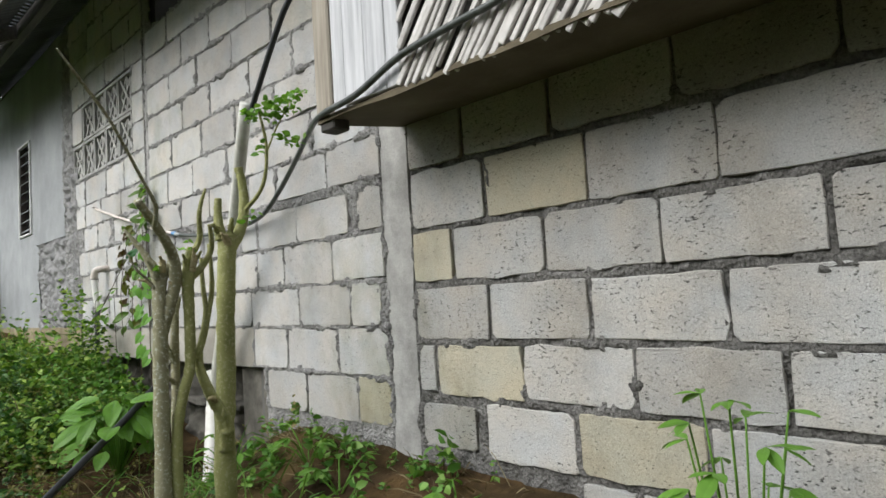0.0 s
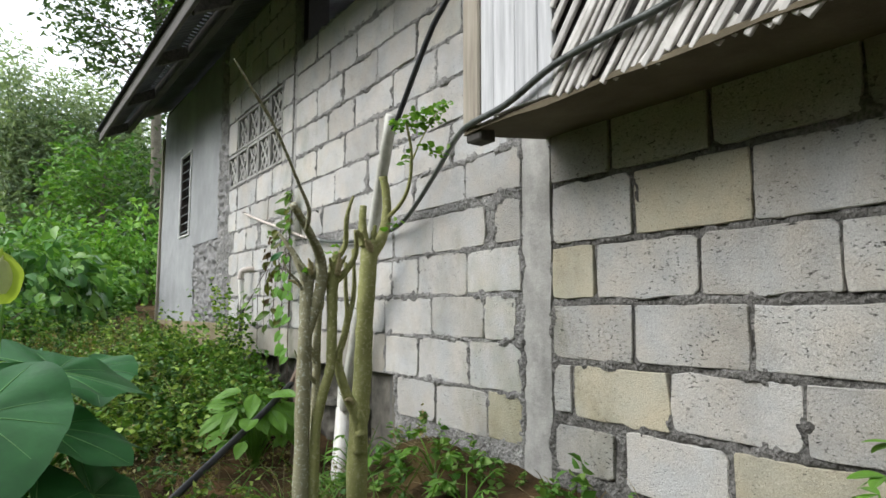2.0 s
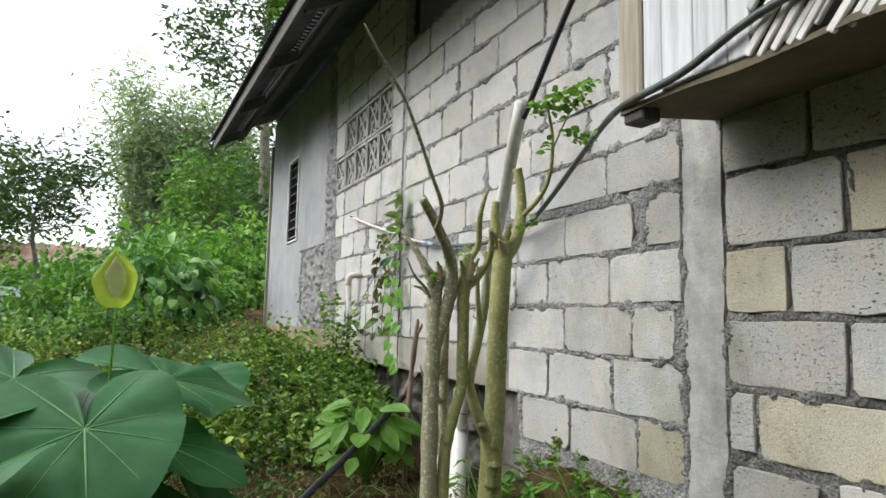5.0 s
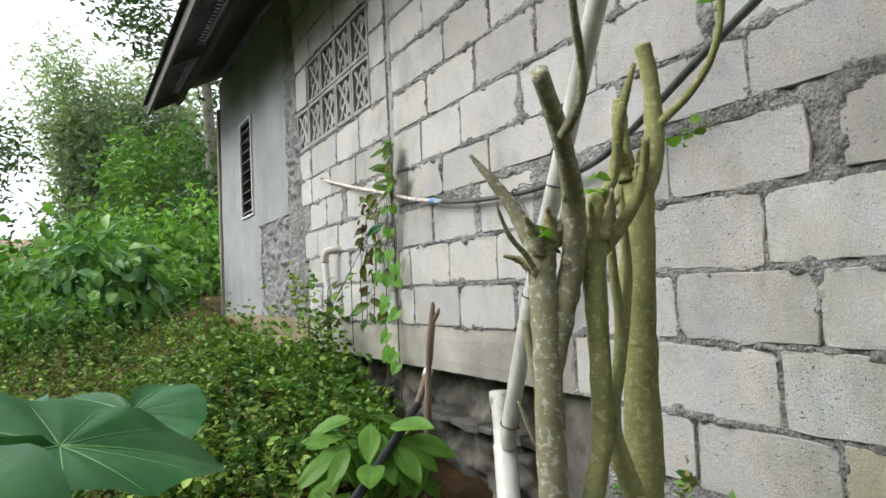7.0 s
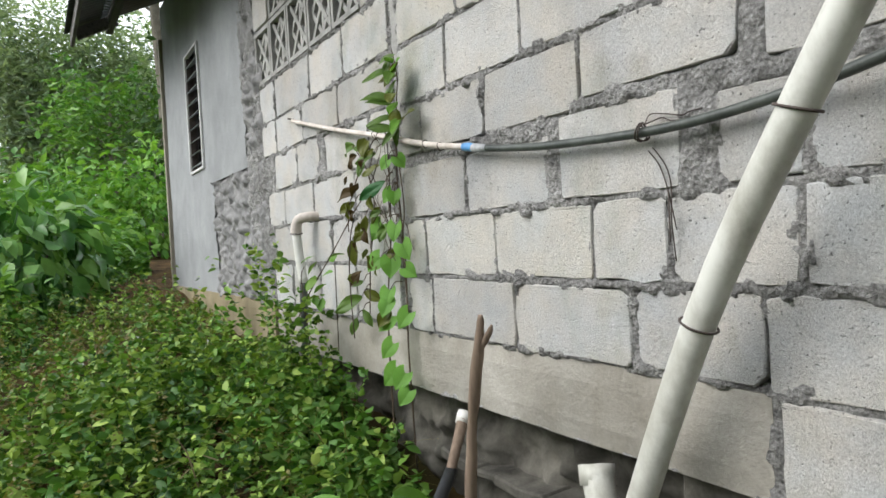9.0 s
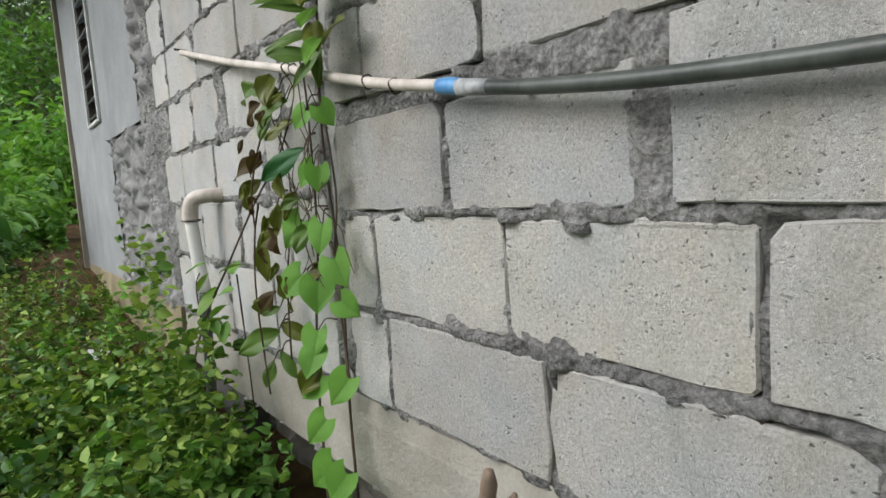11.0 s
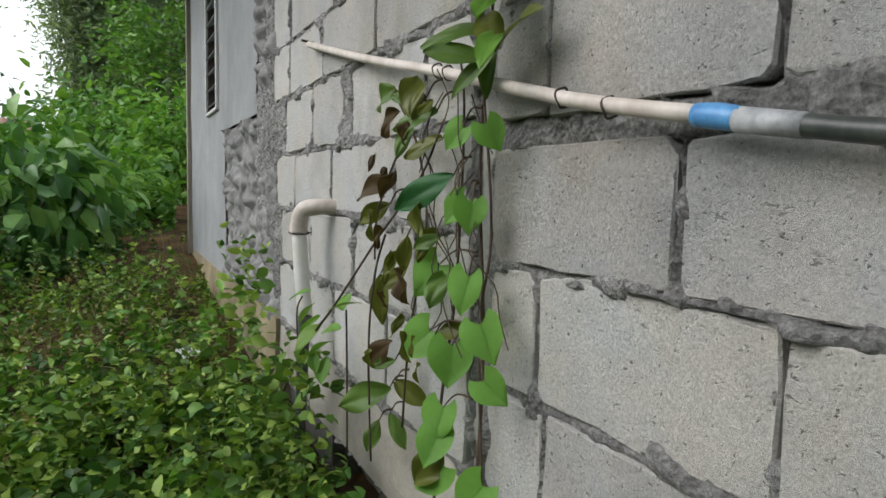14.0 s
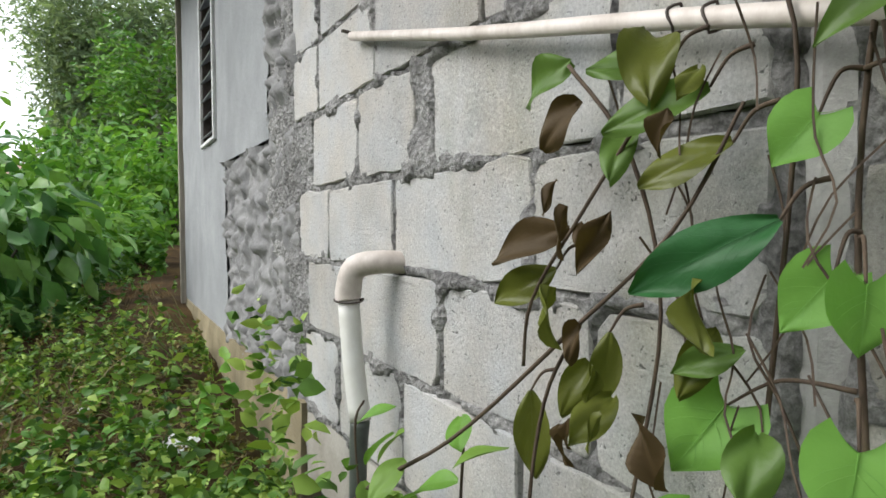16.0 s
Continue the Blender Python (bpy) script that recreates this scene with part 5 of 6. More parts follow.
def leaf_to(parent, name, mat, a, b, width, seed, face=(-0.75, -0.6, 0.35), fold=0.12, droop=0.10, notch=0.0, wave=0.05, vein=None, lobes=0):
    """A leaf from its stalk end a to its tip b, its upper face turned towards face."""
    a, b = Vector(a), Vector(b)
    d = (b - a).normalized()
    n = Vector(face)
    n = (n - d * n.dot(d)).normalized()
    length = (b - a).length
    ob = set_leaf(parent, name, mat, tuple(a), 0, 0, 0, length, width * length, fold, droop, notch, seed, wave, vein, lobes)
    turn = Matrix((d, n.cross(d), n)).transposed().to_4x4()
    ob.matrix_basis = Matrix.Translation(a - parent.location) @ turn
    return ob


def petiole(parent, a, b, r=0.009, mat=None, sag=0.06):
    a, b = Vector(a), Vector(b)
    m = a.lerp(b, 0.55) + Vector((0, 0, sag))
    part("stalk", Shape().tube([a - parent.location, m - parent.location, b - parent.location], [r * 1.4, r, r * 0.7], 8, 5).mesh("stalk", mat or RIBBED, True), parent)


def taro():
    t = thing("taro_plant", (-1.95, 2.95, float(ground_z(-1.95, 2.95))), "large taro plant with broad arrow-shaped green leaves", "plant")
    g = tuple(t.location)
    # node of each blade, heading of its tip, pitch, roll, length, width
    for i, (at, hd, pt, rl, L, W) in enumerate((((-1.753, 2.866, 1.05), 277, -33, 4, 0.37, 0.56), ((-1.52, 3.30, 1.14), 14, -11, 16, 0.40, 0.50), ((-1.35, 3.90, 1.10), 275, -14, 0, 0.34, 0.46), ((-1.98, 3.25, 1.16), 250, -12, -14, 0.40, 0.46),
                                                ((-1.56, 3.12, 0.96), 330, -16, 10, 0.34, 0.40), ((-2.05, 2.65, 0.94), 220, -20, 10, 0.34, 0.40), ((-1.42, 3.30, 0.90), 350, -14, 0, 0.26, 0.26),
                                                ((-1.75, 3.55, 1.12), 260, -8, 14, 0.36, 0.42), ((-1.85, 2.75, 0.78), 240, -34, 5, 0.34, 0.40), ((-1.58, 2.85, 0.74), 300, -34, -5, 0.34, 0.40),
                                                ((-2.15, 2.95, 1.02), 210, -15, 10, 0.36, 0.42), ((-1.40, 3.05, 0.72), 320, -40, 8, 0.32, 0.34))):
        arrow_leaf(t, at, hd, pt, rl, L, W, 3 + i)
        petiole(t, (g[0] + 0.03 * math.cos(i), g[1] + 0.03 * math.sin(i), g[2] - 0.02), at, 0.010)
    sp = thing("pale_leaf", (-1.72, 3.10, float(ground_z(-1.72, 3.1))), "upright yellow-green curled young leaf on a stalk", "leaf")
    petiole(sp, tuple(sp.location), (-1.70, 3.12, 1.41), 0.006, RIBBED, 0.0)
    V, F = [], []
    n, m = 12, 12
    for i in range(n + 1):
        u = i / n
        for j in range(m + 1):
            s = -1 + 2 * j / m
            w = 0.056 * math.sqrt(max(0.0, 1 - (2 * u - 0.96) ** 2 * 0.98)) * (1 + 0.06 * math.sin(11 * u)) + 0.003
            a = s * 1.15
            V.append((w * math.sin(a) * (1 + 0.08 * math.sin(9 * u + 3 * s)), 0.040 * (math.cos(a) - 1) + 0.012 * u * u, 0.155 * u - 0.02 * abs(s) * u + 0.010 * math.sin(5 * s) * u))
    for i in range(n):
        for j in range(m):
            F.append((i * (m + 1) + j, i * (m + 1) + j + 1, (i + 1) * (m + 1) + j + 1, (i + 1) * (m + 1) + j))
    b = part("blade", make_mesh("blade", V, F, LIME, True), sp, "yellow-green curled blade")
    b.location = (0.02, 0, 1.395 - sp.location.z)
    b.scale = (1.22, 1.1, 1.24)
    b.rotation_euler = (0, math.radians(4), math.radians(190))
    V2 = [(x * 0.62, y * 0.9 - 0.004, z * 0.68 + 0.028) for x, y, z in V]
    c = part("inner_patch", make_mesh("inner_patch", [(x, y + 0.010, z) for x, y, z in V2], F, CREAM, True), sp, "cream heart of the blade")
    c.location, c.rotation_euler, c.scale = b.location, b.rotation_euler, b.scale


taro()


def ribbed_plant():
    p = thing("broad_leaf_plant", (-0.42, 4.26, float(ground_z(-0.42, 4.26))), "bushy plant with bright ribbed oval leaves by the wall", "plant")
    r = random.Random(19)
    g = p.location.copy()
    for i in range(50):
        a = i * 2.4 + r.uniform(-0.3, 0.3)
        rad = 0.05 + 0.17 * (i % 7) / 6
        z = 0.46 - rad * 0.9 + r.uniform(-0.10, 0.06)
        at = Vector((min(g.x + rad * math.cos(a), -0.14), g.y + rad * math.sin(a) * 1.2, g.z + z))
        L = r.uniform(0.12, 0.21)
        d = Vector((math.cos(a), math.sin(a), r.uniform(-0.95, 0.25)))
        if at.x + d.x * L > -0.08:
            d.x = -abs(d.x) * 0.4
        leaf_to(p, "leaf", RIBBED, at, at + d.normalized() * L, r.uniform(0.46, 0.56), i, (-0.25, -0.55, 1.0), 0.10, 0.22, 0.0, 0.05, TARO_VEIN)
        petiole(p, (g.x, g.y, g.z - 0.02), tuple(at), 0.004)


ribbed_plant()


def wall_weed(x, y, n, seed, tall=0.24):
    z = float(ground_z(x, y))
    p = thing("leafy_weed", (x, y, z - 0.02), "bright green leafy weed growing by the wall foot", "weed", "weeds at the wall foot")
    r = random.Random(seed)
    for i in range(n):
        a, h = i * 2.4, tall * (0.35 + 0.65 * i / n)
        tip = Vector((x + 0.10 * math.cos(a), y + 0.10 * math.sin(a), z + h))
        petiole(p, (x, y, z - 0.02), tuple(tip), 0.003, RIBBED, 0.02)
        for k in (-38, 0, 38):
            L = r.uniform(0.055, 0.09) * (1 if k == 0 else 0.8)
            set_leaf(p, "leaf", RIBBED, tuple(tip), math.degrees(a) + k, r.uniform(-25, 15), r.uniform(-15, 15), L, L * 0.42, 0.12, 0.2, 0.0, i, 0.03, None, 0)


wall_weed(-0.34, 0.86, 26, 3, 0.70)
wall_weed(-0.22, 2.62, 7, 4, 0.16)
wall_weed(-0.30, 2.30, 6, 5, 0.14)
wall_weed(-0.35, 3.05, 7, 6, 0.18)
wall_weed(-0.25, 1.75, 5, 7, 0.12)


# ---- vine on the wall ----
def vine():
    v = thing("climbing_vine", (-0.06, 4.75, 1.0), "climbing vine with heart-shaped and withered leaves on the wall", "vine")
    O = v.location
    stems = [[(-0.05, 4.70, 0.75), (-0.05, 4.715, 1.2), (-0.04, 4.72, 1.5), (-0.05, 4.73, 1.8), (-0.05, 4.71, 2.02), (-0.05, 4.69, 2.14), (-0.06, 4.70, 2.24)],
             [(-0.08, 4.80, 0.8), (-0.07, 4.82, 1.3), (-0.05, 4.80, 1.6), (-0.06, 4.77, 1.9), (-0.06, 4.80, 2.0)],
             [(-0.06, 4.68, 1.3), (-0.06, 4.70, 1.55), (-0.05, 4.69, 1.7), (-0.06, 4.71, 1.92)],
             [(-0.12, 5.75, 1.15), (-0.14, 5.45, 1.35), (-0.15, 5.15, 1.52), (-0.13, 4.95, 1.68), (-0.10, 4.85, 1.78), (-0.08, 4.80, 1.88)],
             [(-0.12, 4.95, 1.68), (-0.12, 5.00, 1.60), (-0.12, 5.03, 1.45), (-0.10, 5.06, 1.2)],
             [(-0.09, 4.86, 1.92), (-0.11, 4.95, 1.80), (-0.10, 5.05, 1.70), (-0.09, 5.08, 1.62)],
             [(-0.09, 5.0, 1.95), (-0.07, 4.93, 1.85), (-0.06, 4.90, 1.7), (-0.08, 4.92, 1.5), (-0.07, 4.97, 1.3)],
             [(-0.07, 5.30, 1.1), (-0.10, 5.22, 1.35), (-0.12, 5.17, 1.5)], [(-0.10, 5.55, 0.95), (-0.13, 5.50, 1.2), (-0.14, 5.52, 1.42), (-0.13, 5.50, 1.48)]]
    for i, s in enumerate(stems):
        part("stem", Shape().tube([Vector(q) - O for q in s], [0.0034 - 0.002 * k / len(s) if i < 2 or i == 3 else 0.0022 for k in range(len(s))], 6, 5, 0.1, i).mesh("stem", STEM, True), v)
    r = random.Random(41)
    for i in range(22):
        y, z = r.uniform(4.70, 4.93), r.uniform(1.62, 1.97)
        swing = r.uniform(-0.03, 0.03)
        pts = [(-0.06 - r.uniform(0, 0.04), y + swing * k + r.uniform(-0.012, 0.012), z - 0.045 * k) for k in range(r.choice((3, 4, 5)))]
        part("tendril", Shape().tube([Vector(q) - O for q in pts], 0.0011, 4, 3).mesh("tendril", STEM), v)
    # heart leaves: y and z of the stalk end, then the tip
    hearts = [(4.744, 1.862, -0.096, 4.769, 1.821), (4.675, 1.862, -0.056, 4.659, 1.816), (4.731, 1.749, -0.103, 4.755, 1.703), (4.71, 1.745, -0.082, 4.708, 1.688), (4.816, 1.637, -0.113, 4.842, 1.573), (4.712, 1.631, -0.092, 4.711, 1.56),
              (4.847, 1.517, -0.12, 4.875, 1.459), (4.763, 1.51, -0.09, 4.745, 1.432), (4.672, 1.563, -0.07, 4.636, 1.497), (4.658, 1.48, -0.056, 4.617, 1.443), (4.787, 1.399, -0.099, 4.779, 1.331)]
    for i, (y, z, tx, ty, tz) in enumerate(hearts):
        ty, tz = y + 0.86 * (ty - y), z + 0.86 * (tz - z)
        turned = (-0.72 + r.uniform(-0.2, 0.2), -0.62 + r.uniform(-0.25, 0.25), 0.42 + r.uniform(-0.2, 0.3))
        leaf_to(v, "heart_leaf", HEART, (-0.075, y, z), (tx, ty, tz), r.uniform(1.0, 1.14), i, turned, 0.13, 0.10, 0.30, 0.03, HEART, 1)
        petiole(v, (-0.055, 4.725, z + 0.03), (-0.075, y, z), 0.0016, STEM, 0.015)
    for i in range(7):
        y, z = r.uniform(4.62, 4.80), r.uniform(1.05, 1.38)
        leaf_to(v, "heart_leaf", HEART, (-0.085, y, z), (-0.12, y + r.uniform(-0.04, 0.05), z - r.uniform(0.05, 0.065)), 1.0, 20 + i, (-0.7, -0.6, 0.4), 0.13, 0.10, 0.30, 0.03, HEART, 1)
    # older olive and dark leaves, most of them pointing along the wall
    olds = [(4.88, 1.924, -0.137, 4.943, 1.935), (4.836, 1.898, -0.149, 4.917, 1.865), (4.813, 1.85, -0.139, 4.878, 1.816), (4.772, 1.788, -0.17, 4.867, 1.72), (5.038, 1.735, -0.139, 5.106, 1.688), (4.952, 1.677, -0.089, 4.95, 1.59),
            (5.086, 1.587, -0.085, 5.064, 1.462), (5.023, 1.365, -0.185, 5.132, 1.294), (4.996, 1.385, -0.03, 4.918, 1.344), (5.019, 1.313, -0.061, 4.964, 1.237), (5.079, 1.278, -0.113, 5.08, 1.198), (4.999, 1.426, -0.123, 5.047, 1.405), (4.826, 1.514, -0.03, 4.751, 1.546)]
    for i, (y, z, tx, ty, tz) in enumerate(olds):
        tx, ty, tz = -0.075 + 0.82 * (tx + 0.075), y + 0.82 * (ty - y), z + 0.82 * (tz - z)
        mat = (OLIVELEAF, OLIVELEAF, DARKLEAF, TARO, DARKLEAF, DARKLEAF, DARKLEAF, OLIVELEAF, DARKLEAF, OLIVELEAF)[i % 10]
        leaf_to(v, "old_leaf", mat, (-0.075, y, z), (tx, ty, tz), r.uniform(0.40, 0.54), 40 + i, (-0.62, -0.62, 0.5 + r.uniform(-0.25, 0.25)), 0.12, 0.16, 0.0, 0.12, mat if i % 3 == 0 else None)
        petiole(v, (-0.06, y - 0.03, z + 0.03), (-0.075, y, z), 0.0018, STEM, 0.01)
    for i in range(14):
        y, z = 4.86 + r.uniform(-0.10, 0.16), r.choice((1.93, 1.88, 1.80, 1.66, 1.45, 1.34)) + r.uniform(-0.05, 0.05)
        L = r.uniform(0.05, 0.09)
        leaf_to(v, "old_leaf", (DARKLEAF, OLIVELEAF, DARKLEAF, BROWNLEAF)[i % 4], (-0.08, y, z), (-0.10 - r.uniform(0, 0.05), y + L * r.uniform(-0.6, 0.9), z - L * r.uniform(0.2, 0.9)), r.uniform(0.45, 0.7), 160 + i, (-0.6, -0.6, 0.5), 0.15, 0.3, 0.0, 0.18)
    # narrow leaves of the shoot above the pipe
    for i in range(22):
        z = 1.95 + 0.013 * i + r.uniform(-0.012, 0.012)
        y = 4.68 + r.uniform(-0.03, 0.03)
        L = r.uniform(0.06, 0.11)
        way = Vector((r.uniform(-0.9, 0.0), r.uniform(-1.0, 1.1), r.uniform(-1.0, 0.35))).normalized() * L
        leaf_to(v, "top_leaf", (OLIVELEAF, OLIVELEAF, DARKLEAF, RIBBED)[i % 4], (-0.065, y, z), Vector((-0.075, y, z)) + way, r.uniform(0.34, 0.46), 300 + i, (-0.6, -0.5, 0.6), 0.12, 0.2, 0.0, 0.08)
    for i in range(18):
        y, z = r.uniform(4.76, 5.0), r.uniform(1.45, 1.93)
        L = r.uniform(0.03, 0.06)
        set_leaf(v, "withered_leaf", BROWNLEAF if i % 2 else DARKLEAF, (-0.10 - r.uniform(0, 0.04), y, z), 180 + r.uniform(-80, 80), r.uniform(-88, -50), r.uniform(-60, 60), L, L * r.uniform(0.3, 0.6), 0.3, 0.35, 0.0, 80 + i, 0.42, None, 0)
    for i in range(20):
        t = r.uniform(0, 1)
        at = (-0.13 + r.uniform(-0.04, 0.03), 5.0 + 0.75 * t + r.uniform(-0.06, 0.06), 1.58 - 0.42 * t + r.uniform(-0.10, 0.10))
        L = r.uniform(0.05, 0.085)
        set_leaf(v, "young_leaf", WEED if i % 2 else RIBBED, at, 180 + r.uniform(-90, 90), r.uniform(-40, 10), r.uniform(-30, 30), L, L * 0.6, 0.1, 0.2, 0.0, 120 + i, 0.05, None, 0)


vine()


# ---- shrubs and trees ----
def shrub(name, label, at, size, mat, n, leaf, seed, droop=1.0, small=False):
    """A shrub: several stems and a crown of single leaves set in clumps."""
    x, y = at
    z = float(ground_z(x, y))
    t = thing(name, (x, y, z - 0.05), label, "shrub")
    r = np.random.default_rng(seed)
    sx, sy, sz = size
    clumps = unit(max(8, n // 45), r, -0.35, 1.0) * np.array([sx, sy, sz]) * r.uniform(0.45, 1.0, (max(8, n // 45), 1))
    clumps[:, 2] += sz * 0.25
    clumps = clumps[clumps[:, 2] > 0.05]
    for i, c in enumerate(clumps[:14]):
        p = [Vector((0.06 * math.cos(i), 0.06 * math.sin(i), 0)), Vector(c) * 0.5 + Vector((0, 0, 0.08 * sz)), Vector(c)]
        part("stem", Shape().tube(p, [0.018, 0.012, 0.005], 6, 3, 0.05, i).mesh("stem", BARK_DARK, True), t)
    j = r.integers(0, len(clumps), n)
    pos = clumps[j] + r.normal(0, 1, (n, 3)) * np.array([sx, sy, sz]) * 0.17
    pos[:, 2] = np.abs(pos[:, 2])
    way = pos / np.array([sx, sy, sz]) + unit(n, r) * 0.7 + np.array([0, 0, -droop])
    L = r.uniform(leaf[0], leaf[1], n)
    V, F = leaf_arrays(pos, way, L, L * r.uniform(0.42, 0.62, n), small, r, 0.6)
    part("crown", quick_mesh("crown", V, F, mat), t)
    return t


shrub("shrub", "dense shrub with large drooping green leaves near the house corner", (-1.35, 10.0), (0.85, 0.9, 0.95), BROAD, 1500, (0.14, 0.27), 301, 1.5)
shrub("shrub", "leafy green shrub beside the path", (-2.3, 9.6), (0.8, 0.8, 0.7), SHRUB, 2600, (0.07, 0.14), 302)
shrub("shrub", "leafy green shrub beyond the house corner", (-0.9, 12.2), (0.8, 0.9, 1.0), RIBBED, 2400, (0.10, 0.18), 303)
shrub("shrub", "bright green shrub with pointed leaves", (-1.9, 12.0), (1.0, 1.0, 1.05), SHRUB, 2600, (0.09, 0.17), 304)
shrub("shrub", "low shrub on the slope", (-3.2, 8.2), (0.8, 0.8, 0.42), SHRUB, 1800, (0.05, 0.11), 305)
shrub("shrub", "low weedy shrub on the slope", (-2.6, 6.9), (0.6, 0.6, 0.42), WEED, 1600, (0.04, 0.09), 306)
shrub("shrub", "low shrub among the weeds", (-1.9, 8.4), (0.7, 0.7, 0.5), SHRUB, 1800, (0.05, 0.10), 307)
shrub("shrub", "dark shrub down the slope", (-5.9, 10.5), (1.0, 1.0, 0.8), TREELEAF, 2400, (0.07, 0.14), 308)
shrub("shrub", "yellow-green shrub behind the house", (0.6, 15.5), (1.4, 1.4, 1.5), RIBBED, 2600, (0.12, 0.22), 309)
shrub("shrub", "dark green shrub up the hillside", (-1.0, 17.0), (1.6, 1.5, 1.6), SHRUB, 3000, (0.12, 0.24), 310)
shrub("shrub", "dark green shrub up the hillside", (2.2, 18.5), (2.0, 1.6, 3.0), TREELEAF, 3000, (0.14, 0.26), 311)
shrub("shrub", "dark green shrub up the hillside", (-3.4, 16.0), (1.5, 1.5, 1.0), SHRUB, 2600, (0.12, 0.22), 312)


def tree(name, label, at, height, radius, mat, n, leaf, seed, trunk=0.12, low=0.35, lean=(0, 0), bark=None, flat=0.75, airy=1.0):
    x, y = at
    z = float(ground_z(x, y))
    t = thing(name, (x, y, z - 0.1), label, "tree")
    r = np.random.default_rng(seed)
    top = Vector((lean[0], lean[1], height * 0.8))
    rb = bark or BARK_DARK
    part("trunk", Shape().tube([Vector((0, 0, 0)), top * 0.33 + Vector((0.08, 0.03, 0)), top * 0.66 - Vector((0.06, 0.04, 0)), top], [trunk, trunk * 0.8, trunk * 0.5, trunk * 0.15], 10, 5, 0.05, seed).mesh("trunk", rb, True), t)
    tips = []
    k = 26
    for i in range(k):
        f = low + (1 - low) * (i + 0.5) / k
        a = i * 2.4 + r.uniform(-0.4, 0.4)
        s = Vector(top) * min(1.0, f * 1.08)
        out = radius * (1.0 - 0.55 * abs(f - 0.62)) * r.uniform(0.55, 1.05)
        e = s + Vector((math.cos(a) * out, math.sin(a) * out, height * r.uniform(0.04, 0.2)))
        m = s.lerp(e, 0.5) + Vector((0, 0, 0.06 * radius))
        part("limb", Shape().tube([s, m, e], [trunk * 0.32 * (1.2 - f), trunk * 0.2 * (1.2 - f), trunk * 0.05], 6, 3, 0.05, i).mesh("limb", rb, True), t)
        for q in (0.45, 0.7, 0.9, 1.0):
            tips.append(np.array(s.lerp(e, q)) + r.normal(0, 0.10 * radius, 3))
    tips = np.array(tips)
    j = r.integers(0, len(tips), n)
    pos = tips[j] + r.normal(0, 1, (n, 3)) * radius * 0.13 * airy
    way = unit(n, r, -0.7, 0.4)
    L = r.uniform(leaf[0], leaf[1], n)
    V, F = leaf_arrays(pos, way, L, L * r.uniform(0.35, 0.5, n), True, r, flat - 0.2)
    part("crown", quick_mesh("crown", V, F, mat), t)
    return t


tree("tree", "tall dark-leaved tree behind the house", (1.6, 19.5), 12.5, 2.9, TREELEAF, 7000, (0.18, 0.32), 401, 0.2, 0.50)
tree("tree", "tall tree with a bright green crown behind the house", (2.3, 18.0), 10.6, 1.2, BRIGHT, 2600, (0.18, 0.32), 402, 0.14, 0.68)
tree("tree", "slender small-leaved tree on the slope", (-3.1, 12.6), 3.0, 1.0, TREELEAF, 3000, (0.09, 0.15), 403, 0.05, 0.58, (0.1, 0))
tree("tree", "slender small-leaved tree on the slope", (-4.5, 13.5), 2.9, 1.3, TREELEAF, 3400, (0.09, 0.15), 404, 0.06, 0.5)
tree("tree", "dark round-crowned tree on the hillside", (-5.8, 22.0), 3.4, 1.8, SHRUB, 3500, (0.16, 0.28), 406, 0.14, 0.2)
tree("tree", "dark round-crowned tree on the hillside", (0.9, 24.0), 4.8, 2.2, SHRUB, 4500, (0.18, 0.30), 407, 0.16, 0.15)
tree("tree", "dark round-crowned tree on the hillside", (4.0, 24.0), 6.0, 2.4, TREELEAF, 6000, (0.18, 0.30), 408, 0.16, 0.2)
tree("tree", "dark tree far down the slope", (-9.5, 20.0), 3.2, 1.8, TREELEAF, 2600, (0.16, 0.28), 409, 0.12, 0.2)


def bamboo(at, seed, n=34, height=11.5, spread=1.6):
    x, y = at
    z = float(ground_z(x, y))
    t = thing("bamboo_clump", (x, y, z - 0.1), "tall feathery green bamboo clump on the hill, colour paled for haze", "bamboo")
    r = np.random.default_rng(seed)
    sh, P, W = Shape(), [], []
    for i in range(n):
        a = r.uniform(0, 2 * math.pi)
        h = height * r.uniform(0.6, 1.0)
        b = Vector((math.cos(a), math.sin(a), 0)) * spread * 0.35 * r.uniform(0, 1)
        o = Vector((math.cos(a), math.sin(a), 0)) * spread * r.uniform(0.3, 1.15)
        pts = [b, b + o * 0.2 + Vector((0, 0, h * 0.4)), b + o * 0.6 + Vector((0, 0, h * 0.78)), b + o * 1.25 + Vector((0, 0, h))]
        part("culm", Shape().tube(pts, [0.028, 0.025, 0.016, 0.005], 6, 4).mesh("culm", CULM, True), t)
        m = 640
        q = r.uniform(0.22, 1.0, m)
        c = np.array([np.interp(q, (0, 0.4, 0.78, 1.0), [p[k] for p in pts]) for k in range(3)]).T
        P.append(c + r.normal(0, 1, (m, 3)) * np.array([0.50, 0.50, 0.34]))
        W.append(unit(m, r, -0.9, 0.2))
    P, W = np.concatenate(P), np.concatenate(W)
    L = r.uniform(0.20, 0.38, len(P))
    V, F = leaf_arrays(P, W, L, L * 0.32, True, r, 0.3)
    # leaf colour carries the haze
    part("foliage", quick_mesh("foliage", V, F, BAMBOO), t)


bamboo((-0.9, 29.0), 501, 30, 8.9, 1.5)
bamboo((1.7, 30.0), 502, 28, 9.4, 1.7)


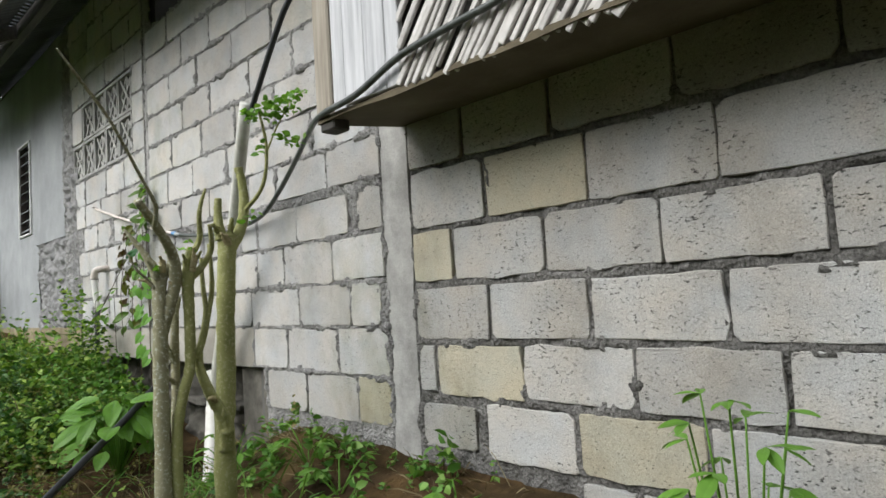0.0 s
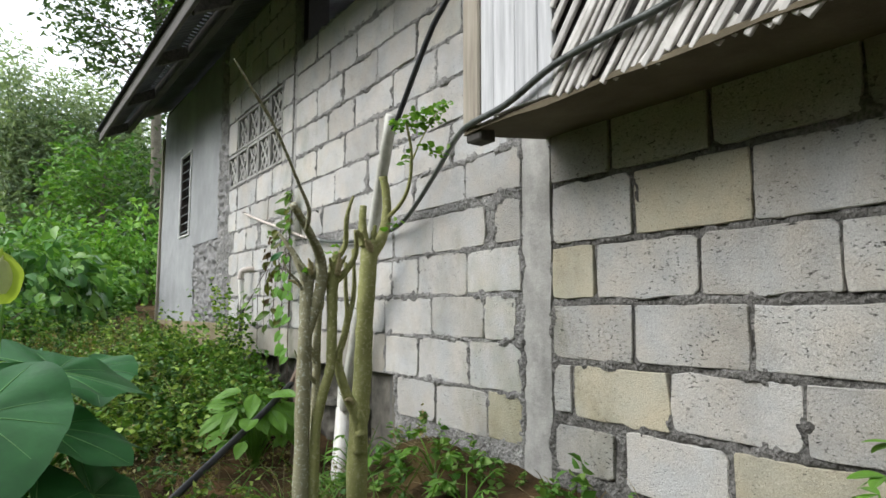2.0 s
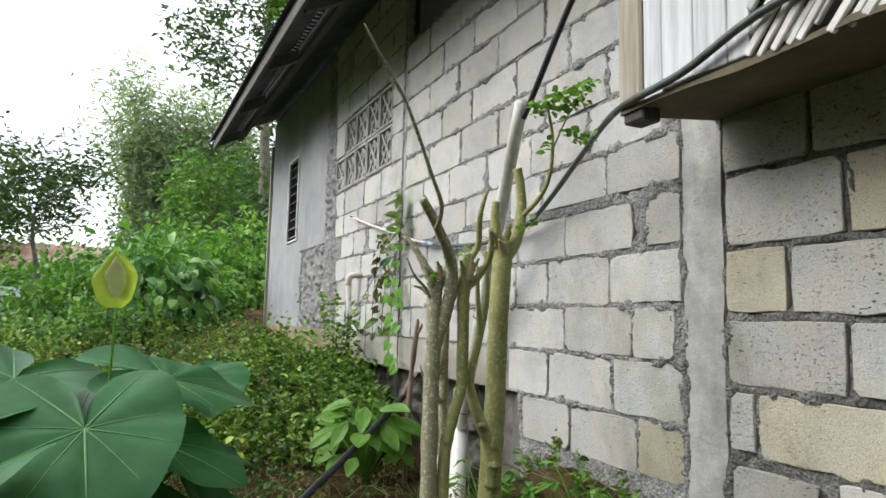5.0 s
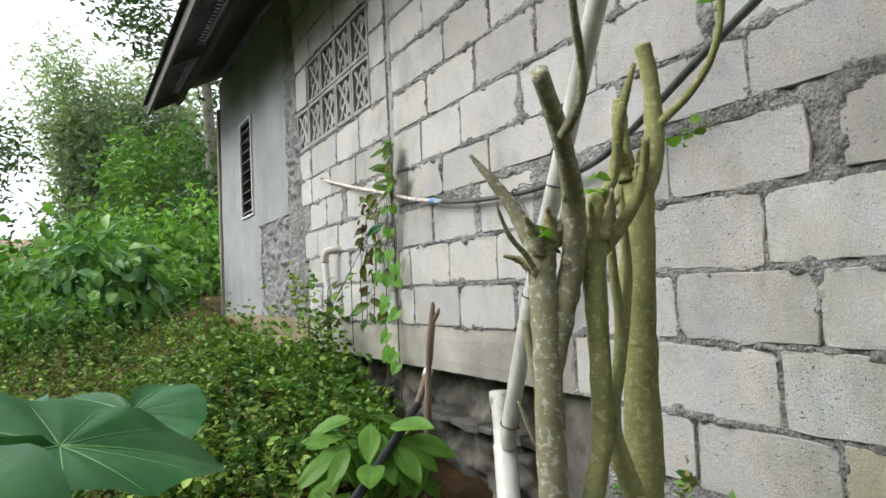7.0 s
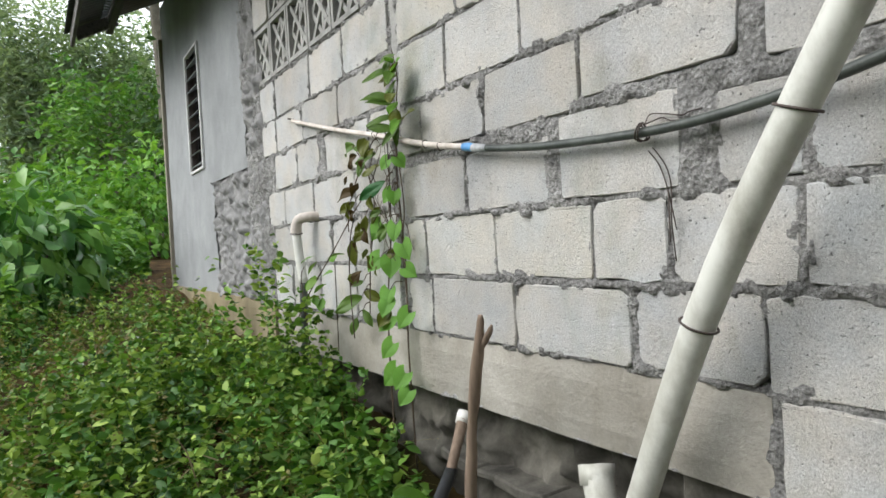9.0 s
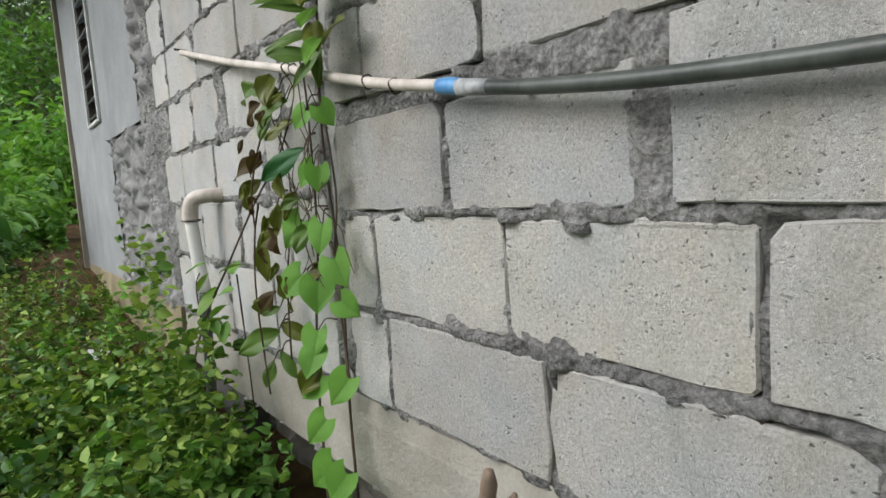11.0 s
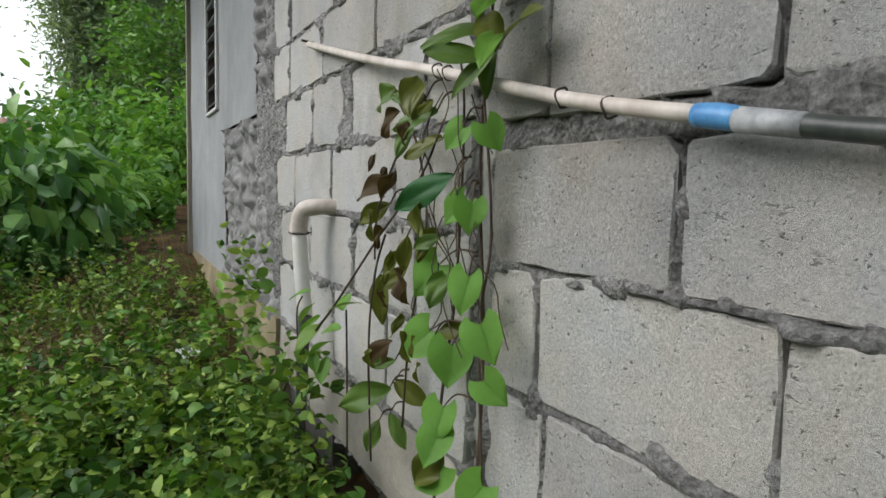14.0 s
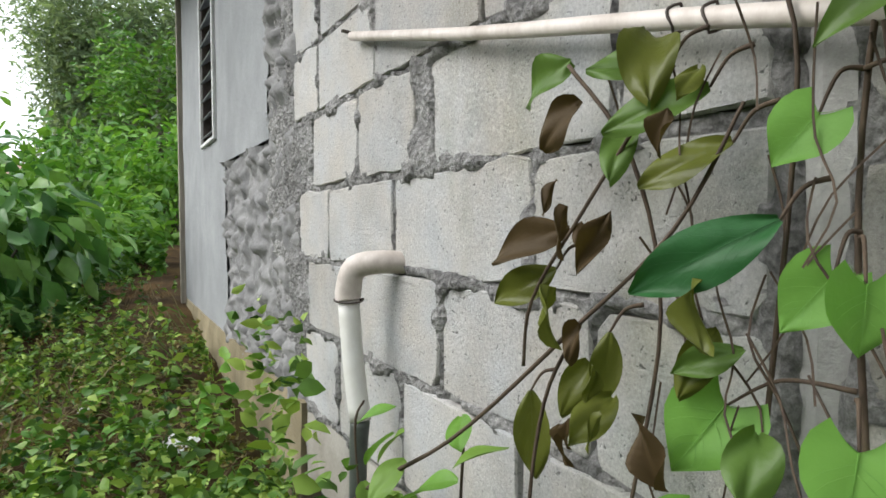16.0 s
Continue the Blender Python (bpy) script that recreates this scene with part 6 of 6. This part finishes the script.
# ---- far woods ----
def far_woods():
    r = np.random.default_rng(601)
    n = 700
    a = r.uniform(-0.75, 0.55, n)
    d = r.uniform(38, 60, n)
    cx, cy = np.sin(a) * d, np.cos(a) * d
    s = r.uniform(1.0, 1.8, n)
    cz = ground_z(cx, cy) + r.uniform(0.0, 1.4, n)
    m = 40
    i = np.repeat(np.arange(n), m)
    pos = np.stack([cx[i], cy[i], cz[i]], -1) + unit(n * m, r) * s[i][:, None] * r.uniform(0.6, 1.0, (n * m, 1))
    L = r.uniform(0.35, 0.7, n * m)
    V, F = leaf_arrays(pos, unit(n * m, r, -0.6, 0.5), L, L * 0.6, True, r, 0.5)
    tagged(new("far_woods", quick_mesh("far_woods", V, F, SHRUB)), "distant mixed green woods on the hill", "woods", kind="stuff")


far_woods()


def unseen_leaf_screen():
    """Unseen leaf mass added behind the walker to hold sky light off the wall."""
    r = np.random.default_rng(602)
    n = 520
    a = r.uniform(math.radians(180), math.radians(318), n)
    # set closer on this side so the near wall gets less light
    close = a < math.radians(248)
    d = np.where(close, r.uniform(5.5, 8.5, n), r.uniform(9, 13, n))
    cx, cy = -1.5 + np.sin(a) * d, 1.5 + np.cos(a) * d
    cz = r.uniform(0.0, 5.0, n) + np.where(close, 1.0, 0.0)
    m = 60
    i = np.repeat(np.arange(n), m)
    pos = np.stack([cx[i], cy[i], cz[i]], -1) + unit(n * m, r) * r.uniform(0.5, 1.3, (n * m, 1))
    L = r.uniform(0.25, 0.5, n * m)
    V, F = leaf_arrays(pos, unit(n * m, r, -0.6, 0.5), L, L * 0.6, True, r, 0.5)
    tagged(new("treeline", quick_mesh("treeline", V, F, TREELEAF)), "unseen dark green leaf mass added to cut sky light on the wall", "trees", kind="stuff")


unseen_leaf_screen()


# ---- neighbour's house down the slope ----
def far_house():
    x, y = -5.2, 22.5
    z = 1.2
    h = thing("neighbour_house", (x, y, z), "low house with a rusty reddish tin roof beyond the trees", "house")
    part("wall", Shape().box(-2.6, 2.6, -1.8, 1.8, -1.2, 1.35).mesh("wall", PLASTER), h)
    V, F = [], []
    ys = np.linspace(-3.0, 3.0, 121)
    for i, q in enumerate(ys):
        w = 0.03 * math.sin(i * 1.57)
        V += [(q, -2.4, 1.2 + w), (q, 0, 2.1 + w), (q, 2.4, 1.2 + w)]
        if i:
            k = 3 * i
            F += [[k - 3, k, k + 1, k - 2], [k - 2, k + 1, k + 2, k - 1]]
    part("roof", make_mesh("roof", V, F, RUST, True), h, "rusty corrugated roof")
    part("window", Shape().box(-0.5, 0.5, -1.84, -1.78, 0.0, 0.9).mesh("window", LOUVRE), h)


far_house()


def tin_fence():
    f = thing("tin_fence", (-3.9, 12.2, float(ground_z(-3.9, 12.2))), "blue-grey corrugated metal sheet fence", "fence")
    V, F = [], []
    for i, q in enumerate(np.linspace(-1.3, 0.9, 89)):
        w = 0.012 * math.sin(i * 1.57)
        V += [(q, w, -0.3), (q, w, 0.62), (q, w + 0.006, 0.62), (q, w + 0.006, -0.3)]
        if i:
            k = 4 * i
            F += [[k - 4, k, k + 1, k - 3], [k - 3, k + 1, k + 2, k - 2], [k - 2, k + 2, k + 3, k - 1]]
    part("sheet", make_mesh("sheet", V, F, TIN_BLUE, True), f)
    for q in (-1.2, 0.0, 0.85):
        part("post", Shape().box(q, q + 0.05, 0.02, 0.07, -0.4, 0.7).mesh("post", POST_WOOD), f)


tin_fence()


# ---- litter on the bank ----
def litter():
    for k, (x, y, s) in enumerate(((-0.31, 6.91, 0.075), (-0.60, 7.5, 0.035), (-0.95, 7.2, 0.02))):
        z = float(ground_z(x, y)) + 0.05
        t = thing("paper_scrap", (x, y, z), "crumpled white scrap lying in the weeds", "litter")
        V, F = [], []
        for i in range(5):
            for j in range(4):
                V.append(((i - 2) * s * 0.5, (j - 1.5) * s * 0.5, 0.012 * math.sin(i * 2 + j * 1.3 + k) * s / 0.06))
        for i in range(4):
            for j in range(3):
                F.append((i * 4 + j, i * 4 + j + 1, (i + 1) * 4 + j + 1, (i + 1) * 4 + j))
        part("sheet", make_mesh("sheet", V, F, PAPER, True), t).rotation_euler = (0.2, -0.2, k)
    r = random.Random(9)
    for i in range(12):
        x, y = r.uniform(-1.6, -0.4), r.uniform(5.6, 8.2)
        z = float(ground_z(x, y)) + 0.03
        a = r.uniform(0, 6.28)
        L = r.uniform(0.15, 0.4)
        tw = thing("dead_twig", (x, y, z), "dry brown fallen twig in the weeds", "twig", "fallen twigs")
        pts = [Vector((math.cos(a) * L * q, math.sin(a) * L * q, 0.03 * math.sin(3 * q + i) + 0.02)) for q in (0, 0.33, 0.66, 1)]
        part("stick", Shape().tube(pts, [0.006, 0.006, 0.005, 0.002], 6, 3, 0.15, i).mesh("stick", STAKE_WOOD, True), tw)


litter()
